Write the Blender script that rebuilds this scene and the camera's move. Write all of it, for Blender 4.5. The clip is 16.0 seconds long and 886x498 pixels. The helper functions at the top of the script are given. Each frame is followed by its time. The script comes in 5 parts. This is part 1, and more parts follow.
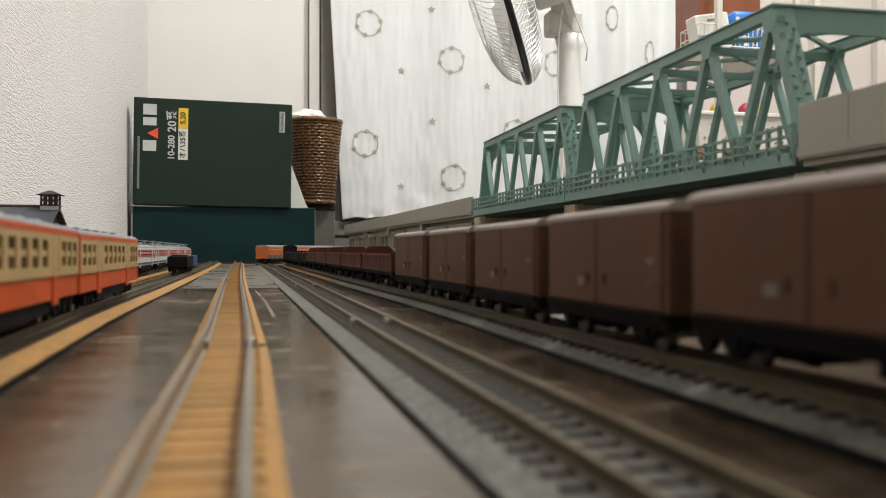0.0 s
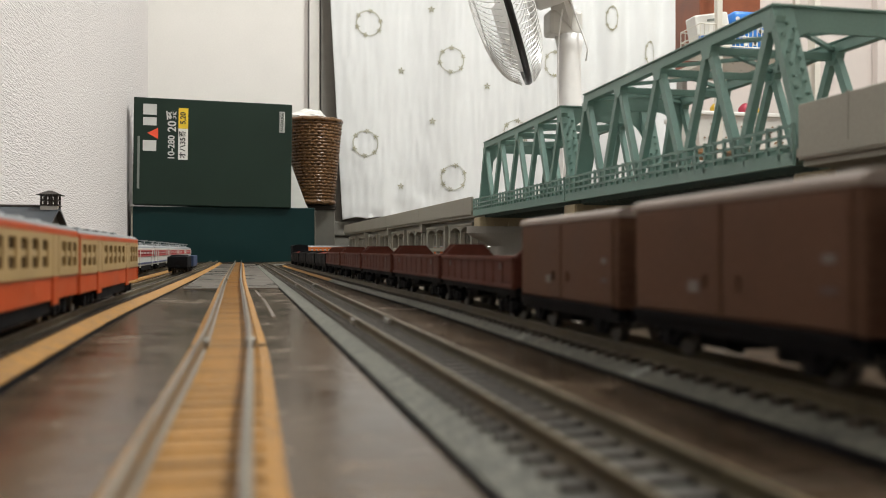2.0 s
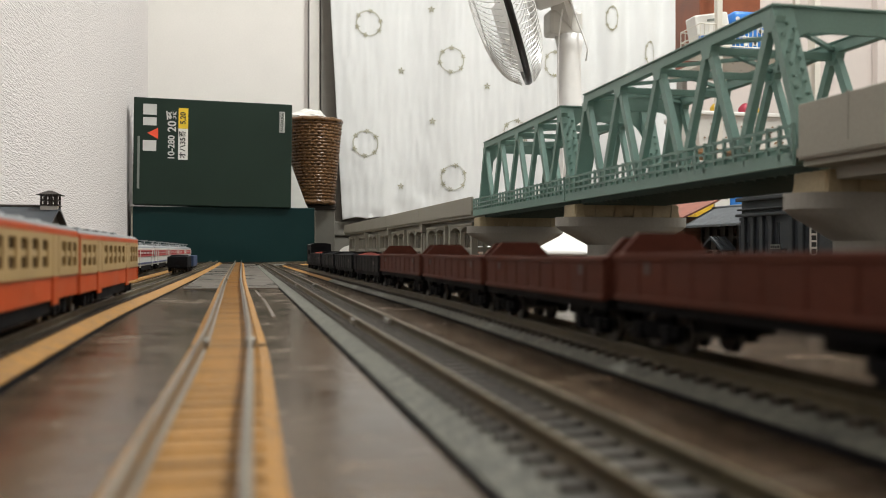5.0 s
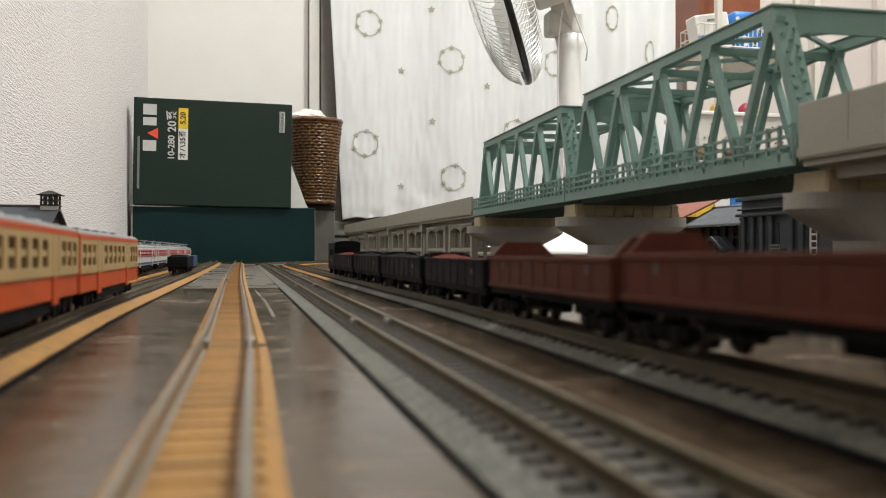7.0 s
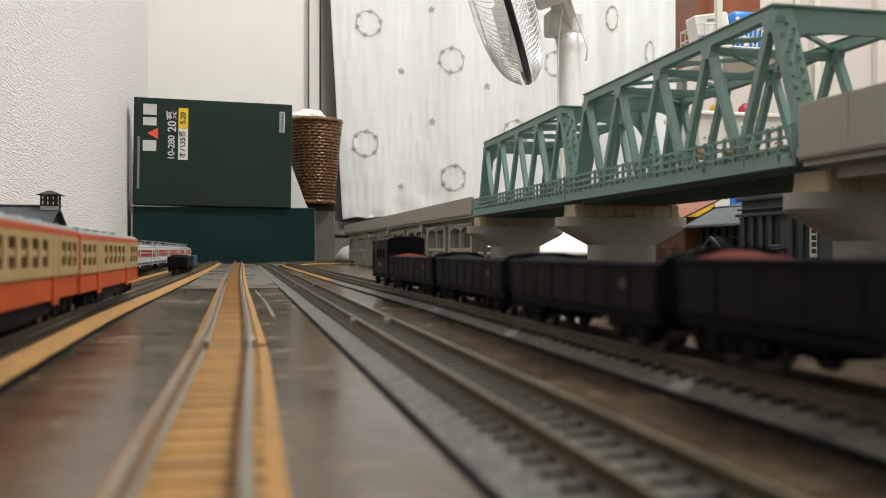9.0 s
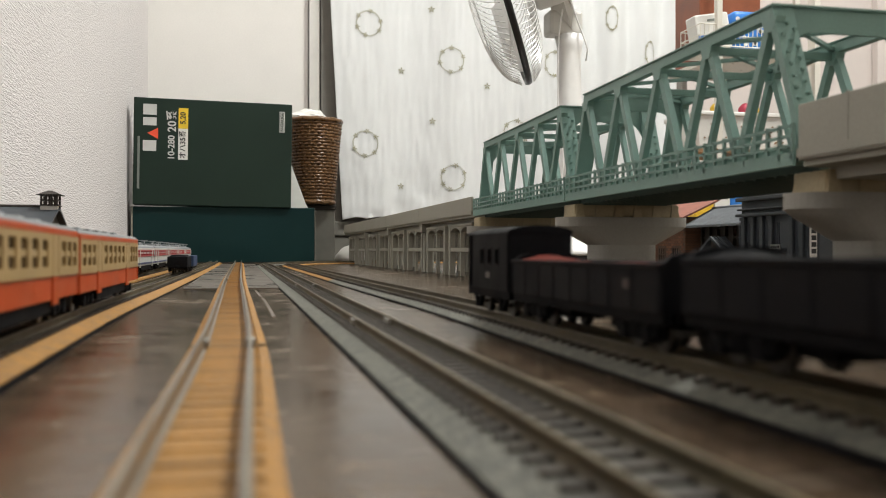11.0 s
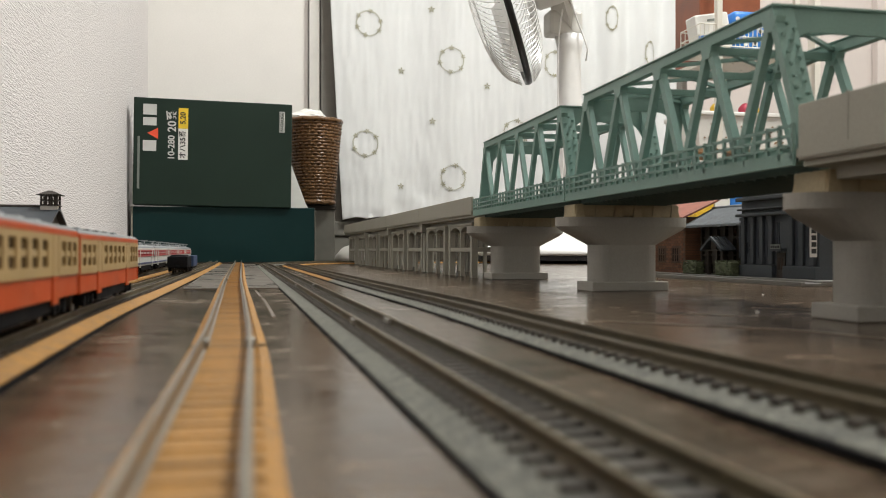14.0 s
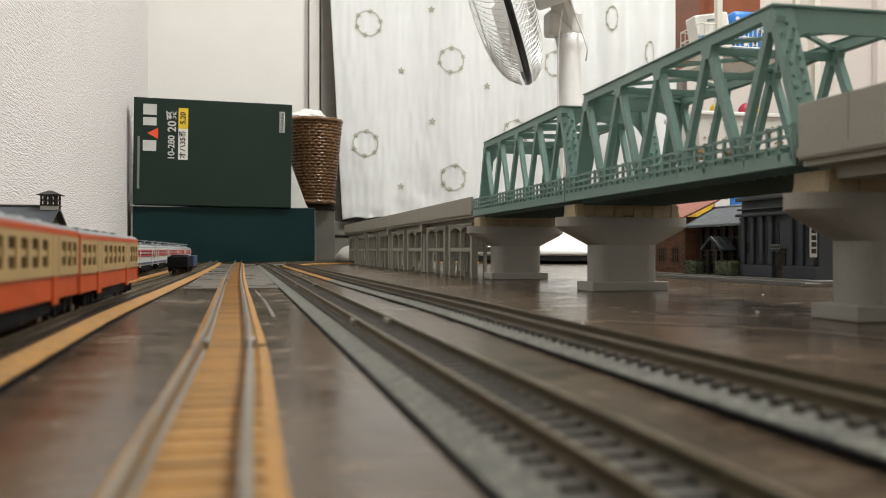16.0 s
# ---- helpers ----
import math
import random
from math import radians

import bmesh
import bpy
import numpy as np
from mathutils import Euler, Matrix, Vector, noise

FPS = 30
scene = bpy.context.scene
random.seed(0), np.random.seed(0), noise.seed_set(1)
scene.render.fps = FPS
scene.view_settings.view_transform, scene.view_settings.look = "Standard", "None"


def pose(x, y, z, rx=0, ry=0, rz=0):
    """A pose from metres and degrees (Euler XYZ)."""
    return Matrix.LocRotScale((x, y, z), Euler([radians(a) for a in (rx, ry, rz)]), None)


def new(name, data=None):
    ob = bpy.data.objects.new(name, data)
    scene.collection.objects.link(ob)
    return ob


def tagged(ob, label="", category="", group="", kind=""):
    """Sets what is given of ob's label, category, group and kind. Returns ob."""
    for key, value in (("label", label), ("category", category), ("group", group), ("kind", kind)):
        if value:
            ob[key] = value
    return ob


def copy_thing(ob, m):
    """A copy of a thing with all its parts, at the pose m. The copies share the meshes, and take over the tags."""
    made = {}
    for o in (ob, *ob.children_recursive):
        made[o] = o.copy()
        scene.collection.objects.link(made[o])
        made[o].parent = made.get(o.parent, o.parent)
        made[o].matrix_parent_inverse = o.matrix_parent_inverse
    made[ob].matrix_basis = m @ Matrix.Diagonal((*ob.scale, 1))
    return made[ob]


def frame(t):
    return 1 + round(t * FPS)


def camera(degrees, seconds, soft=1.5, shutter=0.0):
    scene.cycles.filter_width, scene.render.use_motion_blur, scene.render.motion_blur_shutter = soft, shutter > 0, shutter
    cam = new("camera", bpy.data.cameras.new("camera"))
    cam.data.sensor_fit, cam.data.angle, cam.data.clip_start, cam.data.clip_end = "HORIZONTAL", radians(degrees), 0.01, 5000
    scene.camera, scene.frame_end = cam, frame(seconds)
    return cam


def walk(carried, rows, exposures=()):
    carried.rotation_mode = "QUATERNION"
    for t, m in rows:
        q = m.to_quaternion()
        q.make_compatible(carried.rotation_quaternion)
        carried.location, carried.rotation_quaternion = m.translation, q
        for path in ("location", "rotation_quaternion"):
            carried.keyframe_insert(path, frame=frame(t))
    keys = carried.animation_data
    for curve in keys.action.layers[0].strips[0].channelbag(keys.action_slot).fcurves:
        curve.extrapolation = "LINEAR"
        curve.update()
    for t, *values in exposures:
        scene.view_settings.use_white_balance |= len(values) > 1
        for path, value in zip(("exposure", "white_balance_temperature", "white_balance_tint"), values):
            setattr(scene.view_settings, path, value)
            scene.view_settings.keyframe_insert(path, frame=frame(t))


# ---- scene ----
cam = camera(54, 16.0, soft=0.9, shutter=0.5)
EYE = pose(0, 0, 0.024, 90.07, 0, -13.13)
walk(cam, [(0, EYE), (16, EYE)], exposures=[(0, 0.0), (16, 0.0)])
cam.data.dof.use_dof = True
cam.data.dof.focus_distance = 0.85
cam.data.dof.aperture_fstop = 26

# ---- light: one round ceiling lamp, dim sky outside ----
world = bpy.data.worlds.new("world")
world.use_nodes = True
world.node_tree.nodes["Background"].inputs[0].default_value = (0.5, 0.55, 0.65, 1)
world.node_tree.nodes["Background"].inputs[1].default_value = 0.05
scene.world = world
lamp_data = bpy.data.lights.new("ceiling_lamp_light", "AREA")
lamp_data.shape, lamp_data.size, lamp_data.energy, lamp_data.color = "DISK", 0.55, 50, (0.99, 1.0, 0.965)
lamp_light = new("ceiling_lamp_light", lamp_data)
lamp_light.matrix_basis = pose(1.05, 0.7, 2.28)


# ---- materials ----
def mat(name, color, rough=0.5, metal=0.0, var=0.12, scale=60.0, fine=900.0, bump=0.0, bump_scale=None,
        coat=0.0, random_by=None, dark=None, stretch=None, spec=0.5):
    """A base colour that varies at two scales, with matching roughness and relief."""
    m = bpy.data.materials.new(name)
    m.use_nodes = True
    nt = m.node_tree
    n, link = nt.nodes, nt.links.new
    b = n["Principled BSDF"]
    b.inputs["Metallic"].default_value = metal
    b.inputs["Coat Weight"].default_value = coat
    b.inputs["Specular IOR Level"].default_value = spec
    tc = n.new("ShaderNodeTexCoord")
    a = n.new("ShaderNodeTexNoise")
    a.inputs["Scale"].default_value, a.inputs["Detail"].default_value = scale, 5
    c = n.new("ShaderNodeTexNoise")
    c.inputs["Scale"].default_value, c.inputs["Detail"].default_value = fine, 3
    link(tc.outputs["Object"], a.inputs["Vector"])
    link(tc.outputs["Object"], c.inputs["Vector"])
    mix = n.new("ShaderNodeMix")
    mix.data_type = "FLOAT"
    mix.inputs[0].default_value = 0.45
    link(a.outputs["Fac"], mix.inputs[2])
    link(c.outputs["Fac"], mix.inputs[3])
    ramp = n.new("ShaderNodeValToRGB")
    lo = dark if dark else tuple(v * (1 - 2.2 * var) for v in color)
    hi = tuple(min(1, v * (1 + 1.4 * var)) for v in color)
    ramp.color_ramp.elements[0].position, ramp.color_ramp.elements[1].position = 0.3, 0.7
    ramp.color_ramp.elements[0].color = (*[max(0, v) for v in lo], 1)
    ramp.color_ramp.elements[1].color = (*hi, 1)
    link(mix.outputs[0], ramp.inputs[0])
    out = ramp.outputs[0]
    if random_by:
        info = n.new("ShaderNodeObjectInfo") if random_by == "object" else n.new("ShaderNodeNewGeometry")
        hsv = n.new("ShaderNodeHueSaturation")
        mr = n.new("ShaderNodeMapRange")
        mr.inputs[3].default_value, mr.inputs[4].default_value = 0.75, 1.25
        link(info.outputs["Random" if random_by == "object" else "Random Per Island"], mr.inputs[0])
        link(mr.outputs[0], hsv.inputs["Value"])
        link(out, hsv.inputs["Color"])
        out = hsv.outputs[0]
    link(out, b.inputs["Base Color"])
    rr = n.new("ShaderNodeMapRange")
    rr.inputs[1].default_value, rr.inputs[2].default_value = 0.3, 0.7
    rr.inputs[3].default_value, rr.inputs[4].default_value = max(0.02, rough - 0.08), min(1, rough + 0.1)
    link(a.outputs["Fac"], rr.inputs[0])
    link(rr.outputs[0], b.inputs["Roughness"])
    if bump:
        bn = n.new("ShaderNodeBump")
        bn.inputs["Strength"].default_value = 1.0
        bn.inputs["Distance"].default_value = bump
        d = c
        if bump_scale:
            d = n.new("ShaderNodeTexNoise")
            d.inputs["Scale"].default_value, d.inputs["Detail"].default_value = bump_scale, 3
            src = tc.outputs["Object"]
            if stretch:
                mp = n.new("ShaderNodeMapping")
                mp.inputs["Scale"].default_value = stretch
                link(src, mp.inputs[0])
                src = mp.outputs[0]
            link(src, d.inputs["Vector"])
        link(d.outputs["Fac"], bn.inputs["Height"])
        link(bn.outputs[0], b.inputs["Normal"])
    return m


def floor_material():
    """Glossy brown sheet flooring: streaks across the boards, blotches, dust and fine scratches."""
    m = bpy.data.materials.new("brown_flooring")
    m.use_nodes = True
    n, link = m.node_tree.nodes, m.node_tree.links.new
    b = n["Principled BSDF"]
    tc = n.new("ShaderNodeTexCoord")

    def noise_at(scale, detail, stretch):
        mp = n.new("ShaderNodeMapping")
        mp.inputs["Scale"].default_value = stretch
        link(tc.outputs["Object"], mp.inputs[0])
        t = n.new("ShaderNodeTexNoise")
        t.inputs["Scale"].default_value, t.inputs["Detail"].default_value = scale, detail
        t.inputs["Roughness"].default_value = 0.65
        link(mp.outputs[0], t.inputs["Vector"])
        return t.outputs["Fac"]

    def blend(a, c, f):
        x = n.new("ShaderNodeMix")
        x.data_type = "FLOAT"
        x.inputs[0].default_value = f
        link(a, x.inputs[2])
        link(c, x.inputs[3])
        return x.outputs[0]

    def ramp(src, p0, p1, c0, c1):
        r = n.new("ShaderNodeValToRGB")
        r.color_ramp.elements[0].position, r.color_ramp.elements[1].position = p0, p1
        r.color_ramp.elements[0].color, r.color_ramp.elements[1].color = (*c0, 1), (*c1, 1)
        link(src, r.inputs[0])
        return r.outputs[0]

    streak = noise_at(3.4, 7, (6, 11, 1))
    blotch = noise_at(16, 6, (1, 1, 1))
    grain = noise_at(420, 3, (1, 1, 1))
    mottle = noise_at(75, 8, (1, 1.6, 1))
    base = ramp(blend(blend(blend(streak, blotch, 0.5), mottle, 0.45), grain, 0.2), 0.38, 0.62, (0.021, 0.014, 0.009), (0.132, 0.09, 0.057))
    scratch = ramp(noise_at(9, 2, (3, 90, 1)), 0.64, 0.7, (0, 0, 0), (1, 1, 1))
    dust = ramp(noise_at(650, 1, (1, 1, 1)), 0.7, 0.78, (0, 0, 0), (1, 1, 1))
    for src, amount, colour in ((scratch, 0.5, (0.3, 0.27, 0.23)), (dust, 0.45, (0.4, 0.38, 0.34))):
        mul = n.new("ShaderNodeMath")
        mul.operation = "MULTIPLY"
        mul.inputs[1].default_value = amount
        link(src, mul.inputs[0])
        mx = n.new("ShaderNodeMix")
        mx.data_type = "RGBA"
        link(mul.outputs[0], mx.inputs[0])
        link(base, mx.inputs[6])
        mx.inputs[7].default_value = (*colour, 1)
        base = mx.outputs[2]
    b.inputs["Specular IOR Level"].default_value = 0.2
    b.inputs["Specular Tint"].default_value = (1, 0.91, 0.76, 1)
    link(base, b.inputs["Base Color"])
    rr = n.new("ShaderNodeMapRange")
    rr.inputs[1].default_value, rr.inputs[2].default_value = 0.35, 0.65
    rr.inputs[3].default_value, rr.inputs[4].default_value = 0.07, 0.34
    link(blend(blend(streak, blotch, 0.6), mottle, 0.45), rr.inputs[0])
    link(rr.outputs[0], b.inputs["Roughness"])
    bn = n.new("ShaderNodeBump")
    bn.inputs["Strength"].default_value, bn.inputs["Distance"].default_value = 0.4, 0.0004
    link(blend(streak, grain, 0.3), bn.inputs["Height"])
    link(bn.outputs[0], b.inputs["Normal"])
    return m


M_FLOOR = floor_material()
M_BOARD = mat("pale_board", (0.13, 0.11, 0.092), 0.3, var=0.15, scale=20)
M_WALLPAPER = mat("embossed_wallpaper", (0.75, 0.715, 0.705), 0.75, var=0.02, scale=10, fine=220, bump=0.0013, bump_scale=560, stretch=(1, 0.16, 1.25))
M_WALL = mat("plain_wallpaper", (0.82, 0.795, 0.755), 0.75, var=0.02, scale=8, fine=300, bump=0.00015)
# pinkish, and darker than the wallpaper: weaker light is put into it
M_DOOR = mat("pinkish_beige_panel", (0.64, 0.575, 0.54), 0.5, var=0.03, scale=10)
M_CEIL = mat("ceiling_white", (0.8, 0.79, 0.77), 0.8, var=0.02, scale=8)
M_TRIM = mat("painted_trim", (0.72, 0.7, 0.65), 0.4, var=0.05, scale=20)
M_ALU = mat("dark_aluminium", (0.2, 0.188, 0.165), 0.45, metal=0.3, var=0.08, scale=40)
M_SILL = mat("weathered_grey_sill", (0.19, 0.183, 0.157), 0.55, var=0.12, scale=30)
M_BALLAST = mat("grey_moulded_ballast", (0.155, 0.156, 0.127), 0.55, var=0.42, scale=380, fine=1200, bump=0.0012, bump_scale=1300)
M_TAN = mat("tan_moulded_ballast", (0.385, 0.19, 0.039), 0.6, var=0.26, scale=260, fine=1500, bump=0.0008, bump_scale=1300)
M_SLEEPER_T = mat("tan_sleeper", (0.36, 0.178, 0.037), 0.5, var=0.12, scale=200, random_by="object")
M_SLEEPER = mat("brown_sleeper", (0.045, 0.035, 0.025), 0.55, var=0.15, scale=200, random_by="object")
M_SLEEPER_J = mat("brown_sleeper_far", (0.068, 0.052, 0.038), 0.55, var=0.15, scale=200, random_by="island")
M_SLEEPER_TJ = mat("tan_sleeper_far", (0.28, 0.148, 0.042), 0.5, var=0.12, scale=200, random_by="island")
M_RAIL = mat("nickel_rail", (0.34, 0.31, 0.26), 0.36, metal=0.85, var=0.12, scale=90)
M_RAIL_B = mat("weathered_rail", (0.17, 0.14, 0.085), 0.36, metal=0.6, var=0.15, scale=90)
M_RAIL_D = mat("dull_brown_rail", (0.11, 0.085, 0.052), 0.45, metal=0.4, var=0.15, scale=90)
# darker than most heads: the shade on the rail sides is put into it
M_WEB = mat("shaded_rail_web", (0.1, 0.083, 0.048), 0.5, metal=0.3, var=0.2, scale=120)
M_JOINER = mat("joint_clip", (0.34, 0.33, 0.3), 0.4, metal=0.6, var=0.1)
M_GREEN = mat("green_bridge_plastic", (0.2, 0.325, 0.285), 0.42, var=0.06, scale=40, fine=1500)
# bridge green at a third, with the shade underneath put into the colour
M_GREEN_D = mat("shaded_bridge_green", (0.06, 0.1, 0.088), 0.6, var=0.1)
M_CONC = mat("beige_grey_viaduct_plastic", (0.35, 0.343, 0.29), 0.5, var=0.05, scale=30)
M_PIER = mat("grey_pier_plastic", (0.34, 0.332, 0.3), 0.5, var=0.05, scale=30)
M_SHOE = mat("tan_bearing_plastic", (0.42, 0.35, 0.22), 0.5, var=0.08)
M_BOXG = mat("dark_green_card", (0.013, 0.029, 0.02), 0.5, var=0.1, scale=12, spec=0.25)
M_BOXT = mat("teal_green_card", (0.004, 0.026, 0.026), 0.5, var=0.1, scale=12, spec=0.2)
M_EDGE = mat("worn_card_edge", (0.35, 0.33, 0.27), 0.7, var=0.2)
M_PRINT = mat("grey_white_print", (0.6, 0.6, 0.58), 0.5, var=0.04)
M_PRINTG = mat("grey_print", (0.2, 0.22, 0.2), 0.5, var=0.04)
M_REDP = mat("red_print", (0.75, 0.08, 0.03), 0.5, var=0.04)
M_YELP = mat("yellow_print", (0.8, 0.55, 0.03), 0.5, var=0.04)
M_WHITE = mat("white_paper", (0.78, 0.77, 0.73), 0.6, var=0.03)
M_INK = mat("black_ink", (0.02, 0.02, 0.02), 0.5, var=0.05)
M_WICKER = mat("brown_wicker", (0.17, 0.085, 0.032), 0.3, var=0.35, scale=160, fine=700)
M_WICKER_D = mat("dark_wicker_inside", (0.05, 0.025, 0.012), 0.6, var=0.2)
M_CLOTH = mat("white_curtain_cloth", (0.75, 0.76, 0.755), 0.85, var=0.02, scale=20, fine=1500, bump=0.0002)
M_MOTIF = mat("olive_gold_embroidery", (0.4, 0.385, 0.27), 0.6, var=0.2, scale=300)
M_FAN = mat("white_fan_plastic", (0.84, 0.83, 0.81), 0.35, var=0.02)
M_FAND = mat("grey_fan_plastic", (0.62, 0.6, 0.56), 0.4, var=0.03)
M_RIM = mat("black_fan_rim", (0.015, 0.015, 0.016), 0.35, var=0.1)
M_WIRE = mat("pale_coated_wire", (0.72, 0.72, 0.7), 0.3, metal=0.35, var=0.03)
M_ORANGE = mat("vermilion_paint", (0.5, 0.074, 0.0145), 0.4, var=0.06, scale=50, spec=0.3)
M_CREAM = mat("cream_paint", (0.43, 0.29, 0.125), 0.4, var=0.05, scale=50)
M_ROOF = mat("grey_roof_plastic", (0.24, 0.25, 0.255), 0.55, var=0.08)
M_GLASS = mat("dark_window_glass", (0.05, 0.035, 0.03), 0.12, var=0.1)
M_SASH = mat("window_sash", (0.42, 0.29, 0.13), 0.4, var=0.05)
M_BLACK = mat("black_underframe", (0.008, 0.0082, 0.0095), 0.65, var=0.2, spec=0.06)
M_BLACKB = mat("black_wagon_paint", (0.0095, 0.0098, 0.012), 0.6, var=0.2, spec=0.1)
M_WHEEL = mat("dark_metal_wheel", (0.07, 0.065, 0.06), 0.35, metal=0.7, var=0.1)
M_BOXCAR = mat("brown_boxcar_paint", (0.122, 0.066, 0.043), 0.55, var=0.12, scale=60, spec=0.1)
# a pale roof, lightened further to hold the highlight along its edge
M_BOXROOF = mat("lit_boxcar_roof", (0.3, 0.25, 0.22), 0.5, var=0.08)
M_HOPPER = mat("maroon_wagon_paint", (0.1, 0.032, 0.021), 0.55, var=0.12, scale=60, spec=0.12)
M_COAL = mat("coal_load", (0.005, 0.005, 0.006), 0.8, spec=0.1, var=0.3, scale=300, bump=0.0006, bump_scale=700)
M_REDLOAD = mat("red_brown_load", (0.13, 0.022, 0.014), 0.85, spec=0.15, var=0.25, scale=300, bump=0.0006, bump_scale=700)
M_LETTER = mat("pale_lettering", (0.17, 0.15, 0.14), 0.5, var=0.05)
M_FAINT = mat("faded_lettering", (0.085, 0.06, 0.055), 0.6, var=0.1)
M_EMUW = mat("ivory_paint", (0.58, 0.57, 0.53), 0.35, var=0.04)
M_EMUR = mat("red_window_band", (0.42, 0.055, 0.055), 0.35, var=0.04)
M_EMUB = mat("blue_stripe", (0.05, 0.07, 0.18), 0.35, var=0.04)
M_BLUE = mat("blue_container", (0.02, 0.05, 0.125), 0.4, var=0.06)
M_TORANGE = mat("orange_train_paint", (0.52, 0.125, 0.018), 0.45, var=0.05)
M_TILE = mat("grey_tile_roof", (0.15, 0.165, 0.18), 0.5, var=0.15, scale=150, random_by="island")
M_TIMBER = mat("dark_timber", (0.035, 0.026, 0.02), 0.6, var=0.2, scale=150)
M_BRICK = mat("orange_brown_brick", (0.165, 0.072, 0.036), 0.65, var=0.15, scale=120, random_by="object")
M_MORTAR = mat("brick_mortar", (0.11, 0.07, 0.048), 0.8, var=0.1)
M_REDROOF = mat("pink_red_roof", (0.42, 0.17, 0.12), 0.6, var=0.12)
M_BANK = mat("slate_blue_render", (0.05, 0.058, 0.068), 0.55, var=0.1, scale=60)
M_BANKD = mat("dark_blue_recess", (0.026, 0.032, 0.045), 0.35, var=0.1, scale=60)
M_PLASTER = mat("plaster", (0.6, 0.58, 0.54), 0.6, var=0.05)
M_LEAF = mat("hedge_leaves", (0.09, 0.105, 0.055), 0.7, var=0.25, scale=400, random_by="island")
M_SHELFRED = mat("red_brown_wood", (0.27, 0.08, 0.035), 0.4, var=0.2, scale=20)
M_BROWNBOX = mat("brown_cardboard", (0.3, 0.18, 0.09), 0.7, var=0.1)
M_BLUEDOT = mat("bright_blue_plastic", (0.03, 0.2, 0.62), 0.35, var=0.05)
M_PINK = mat("crimson_pink_cloth", (0.5, 0.05, 0.09), 0.6, var=0.1)
M_YELLOW = mat("yellow_plastic", (0.8, 0.5, 0.04), 0.4, var=0.05)
M_IVORYWIRE = mat("ivory_coated_wire", (0.75, 0.72, 0.64), 0.35, var=0.03)
M_GREYPLAS = mat("grey_plate", (0.2, 0.19, 0.18), 0.5, var=0.1)
M_SEAM = mat("worn_seam", (0.2, 0.17, 0.14), 0.3, var=0.3, scale=60)
M_CRUMB = mat("white_crumb", (0.8, 0.8, 0.78), 0.6, var=0.05)
M_LAMP = bpy.data.materials.new("lamp_diffuser")
M_LAMP.use_nodes = True
M_LAMP.node_tree.nodes["Principled BSDF"].inputs["Base Color"].default_value = (0.8, 0.8, 0.78, 1)
M_LAMP.node_tree.nodes["Principled BSDF"].inputs["Emission Color"].default_value = (0.99, 1, 0.965, 1)
M_LAMP.node_tree.nodes["Principled BSDF"].inputs["Emission Strength"].default_value = 20


# ---- mesh helpers ----
def box(bm, x0, x1, y0, y1, z0, z1, bevel=0.0):
    vs = [bm.verts.new(p) for p in ((x0, y0, z0), (x1, y0, z0), (x1, y1, z0), (x0, y1, z0),
                                    (x0, y0, z1), (x1, y0, z1), (x1, y1, z1), (x0, y1, z1))]
    fs = [bm.faces.new([vs[i] for i in q]) for q in ((0, 3, 2, 1), (4, 5, 6, 7), (0, 1, 5, 4), (1, 2, 6, 5), (2, 3, 7, 6), (3, 0, 4, 7))]
    if bevel:
        es = list({e for f in fs for e in f.edges})
        bmesh.ops.bevel(bm, geom=es, offset=bevel, segments=2, affect="EDGES", profile=0.5)
    return vs


def frustum(bm, lower, upper):
    """A block between two rectangles (x0, x1, y0, y1, z)."""
    vs = []
    for x0, x1, y0, y1, z in (lower, upper):
        vs += [bm.verts.new(p) for p in ((x0, y0, z), (x1, y0, z), (x1, y1, z), (x0, y1, z))]
    for q in ((0, 3, 2, 1), (4, 5, 6, 7), (0, 1, 5, 4), (1, 2, 6, 5), (2, 3, 7, 6), (3, 0, 4, 7)):
        bm.faces.new([vs[i] for i in q])


def beam(bm, p, q, w, h, up=(0, 0, 1)):
    """A bar of section w x h from p to q."""
    p, q = Vector(p), Vector(q)
    d = (q - p).normalized()
    s = d.cross(Vector(up))
    if s.length < 1e-4:
        s = d.cross(Vector((1, 0, 0)))
    s.normalize()
    u = s.cross(d)
    ring = [(-w / 2, -h / 2), (w / 2, -h / 2), (w / 2, h / 2), (-w / 2, h / 2)]
    a = [bm.verts.new(p + s * x + u * y) for x, y in ring]
    b = [bm.verts.new(q + s * x + u * y) for x, y in ring]
    for i in range(4):
        j = (i + 1) % 4
        bm.faces.new((a[i], a[j], b[j], b[i]))
    bm.faces.new(a[::-1])
    bm.faces.new(b)


def tube(bm, pts, r, n=6, closed=False):
    """A round tube along points."""
    pts = [Vector(p) for p in pts]
    rings = []
    for i, p in enumerate(pts):
        d = (pts[(i + 1) % len(pts)] - pts[i - 1]) if closed else (pts[min(i + 1, len(pts) - 1)] - pts[max(i - 1, 0)])
        d.normalize()
        s = d.cross(Vector((0, 0, 1)))
        if s.length < 1e-3:
            s = d.cross(Vector((1, 0, 0)))
        s.normalize()
        u = s.cross(d)
        rings.append([bm.verts.new(p + r * (math.cos(k * math.tau / n) * s + math.sin(k * math.tau / n) * u)) for k in range(n)])
    m = len(rings)
    for i in range(m if closed else m - 1):
        a, b = rings[i], rings[(i + 1) % m]
        for k in range(n):
            bm.faces.new((a[k], a[(k + 1) % n], b[(k + 1) % n], b[k]))
    if not closed:
        bm.faces.new(rings[0][::-1])
        bm.faces.new(rings[-1])


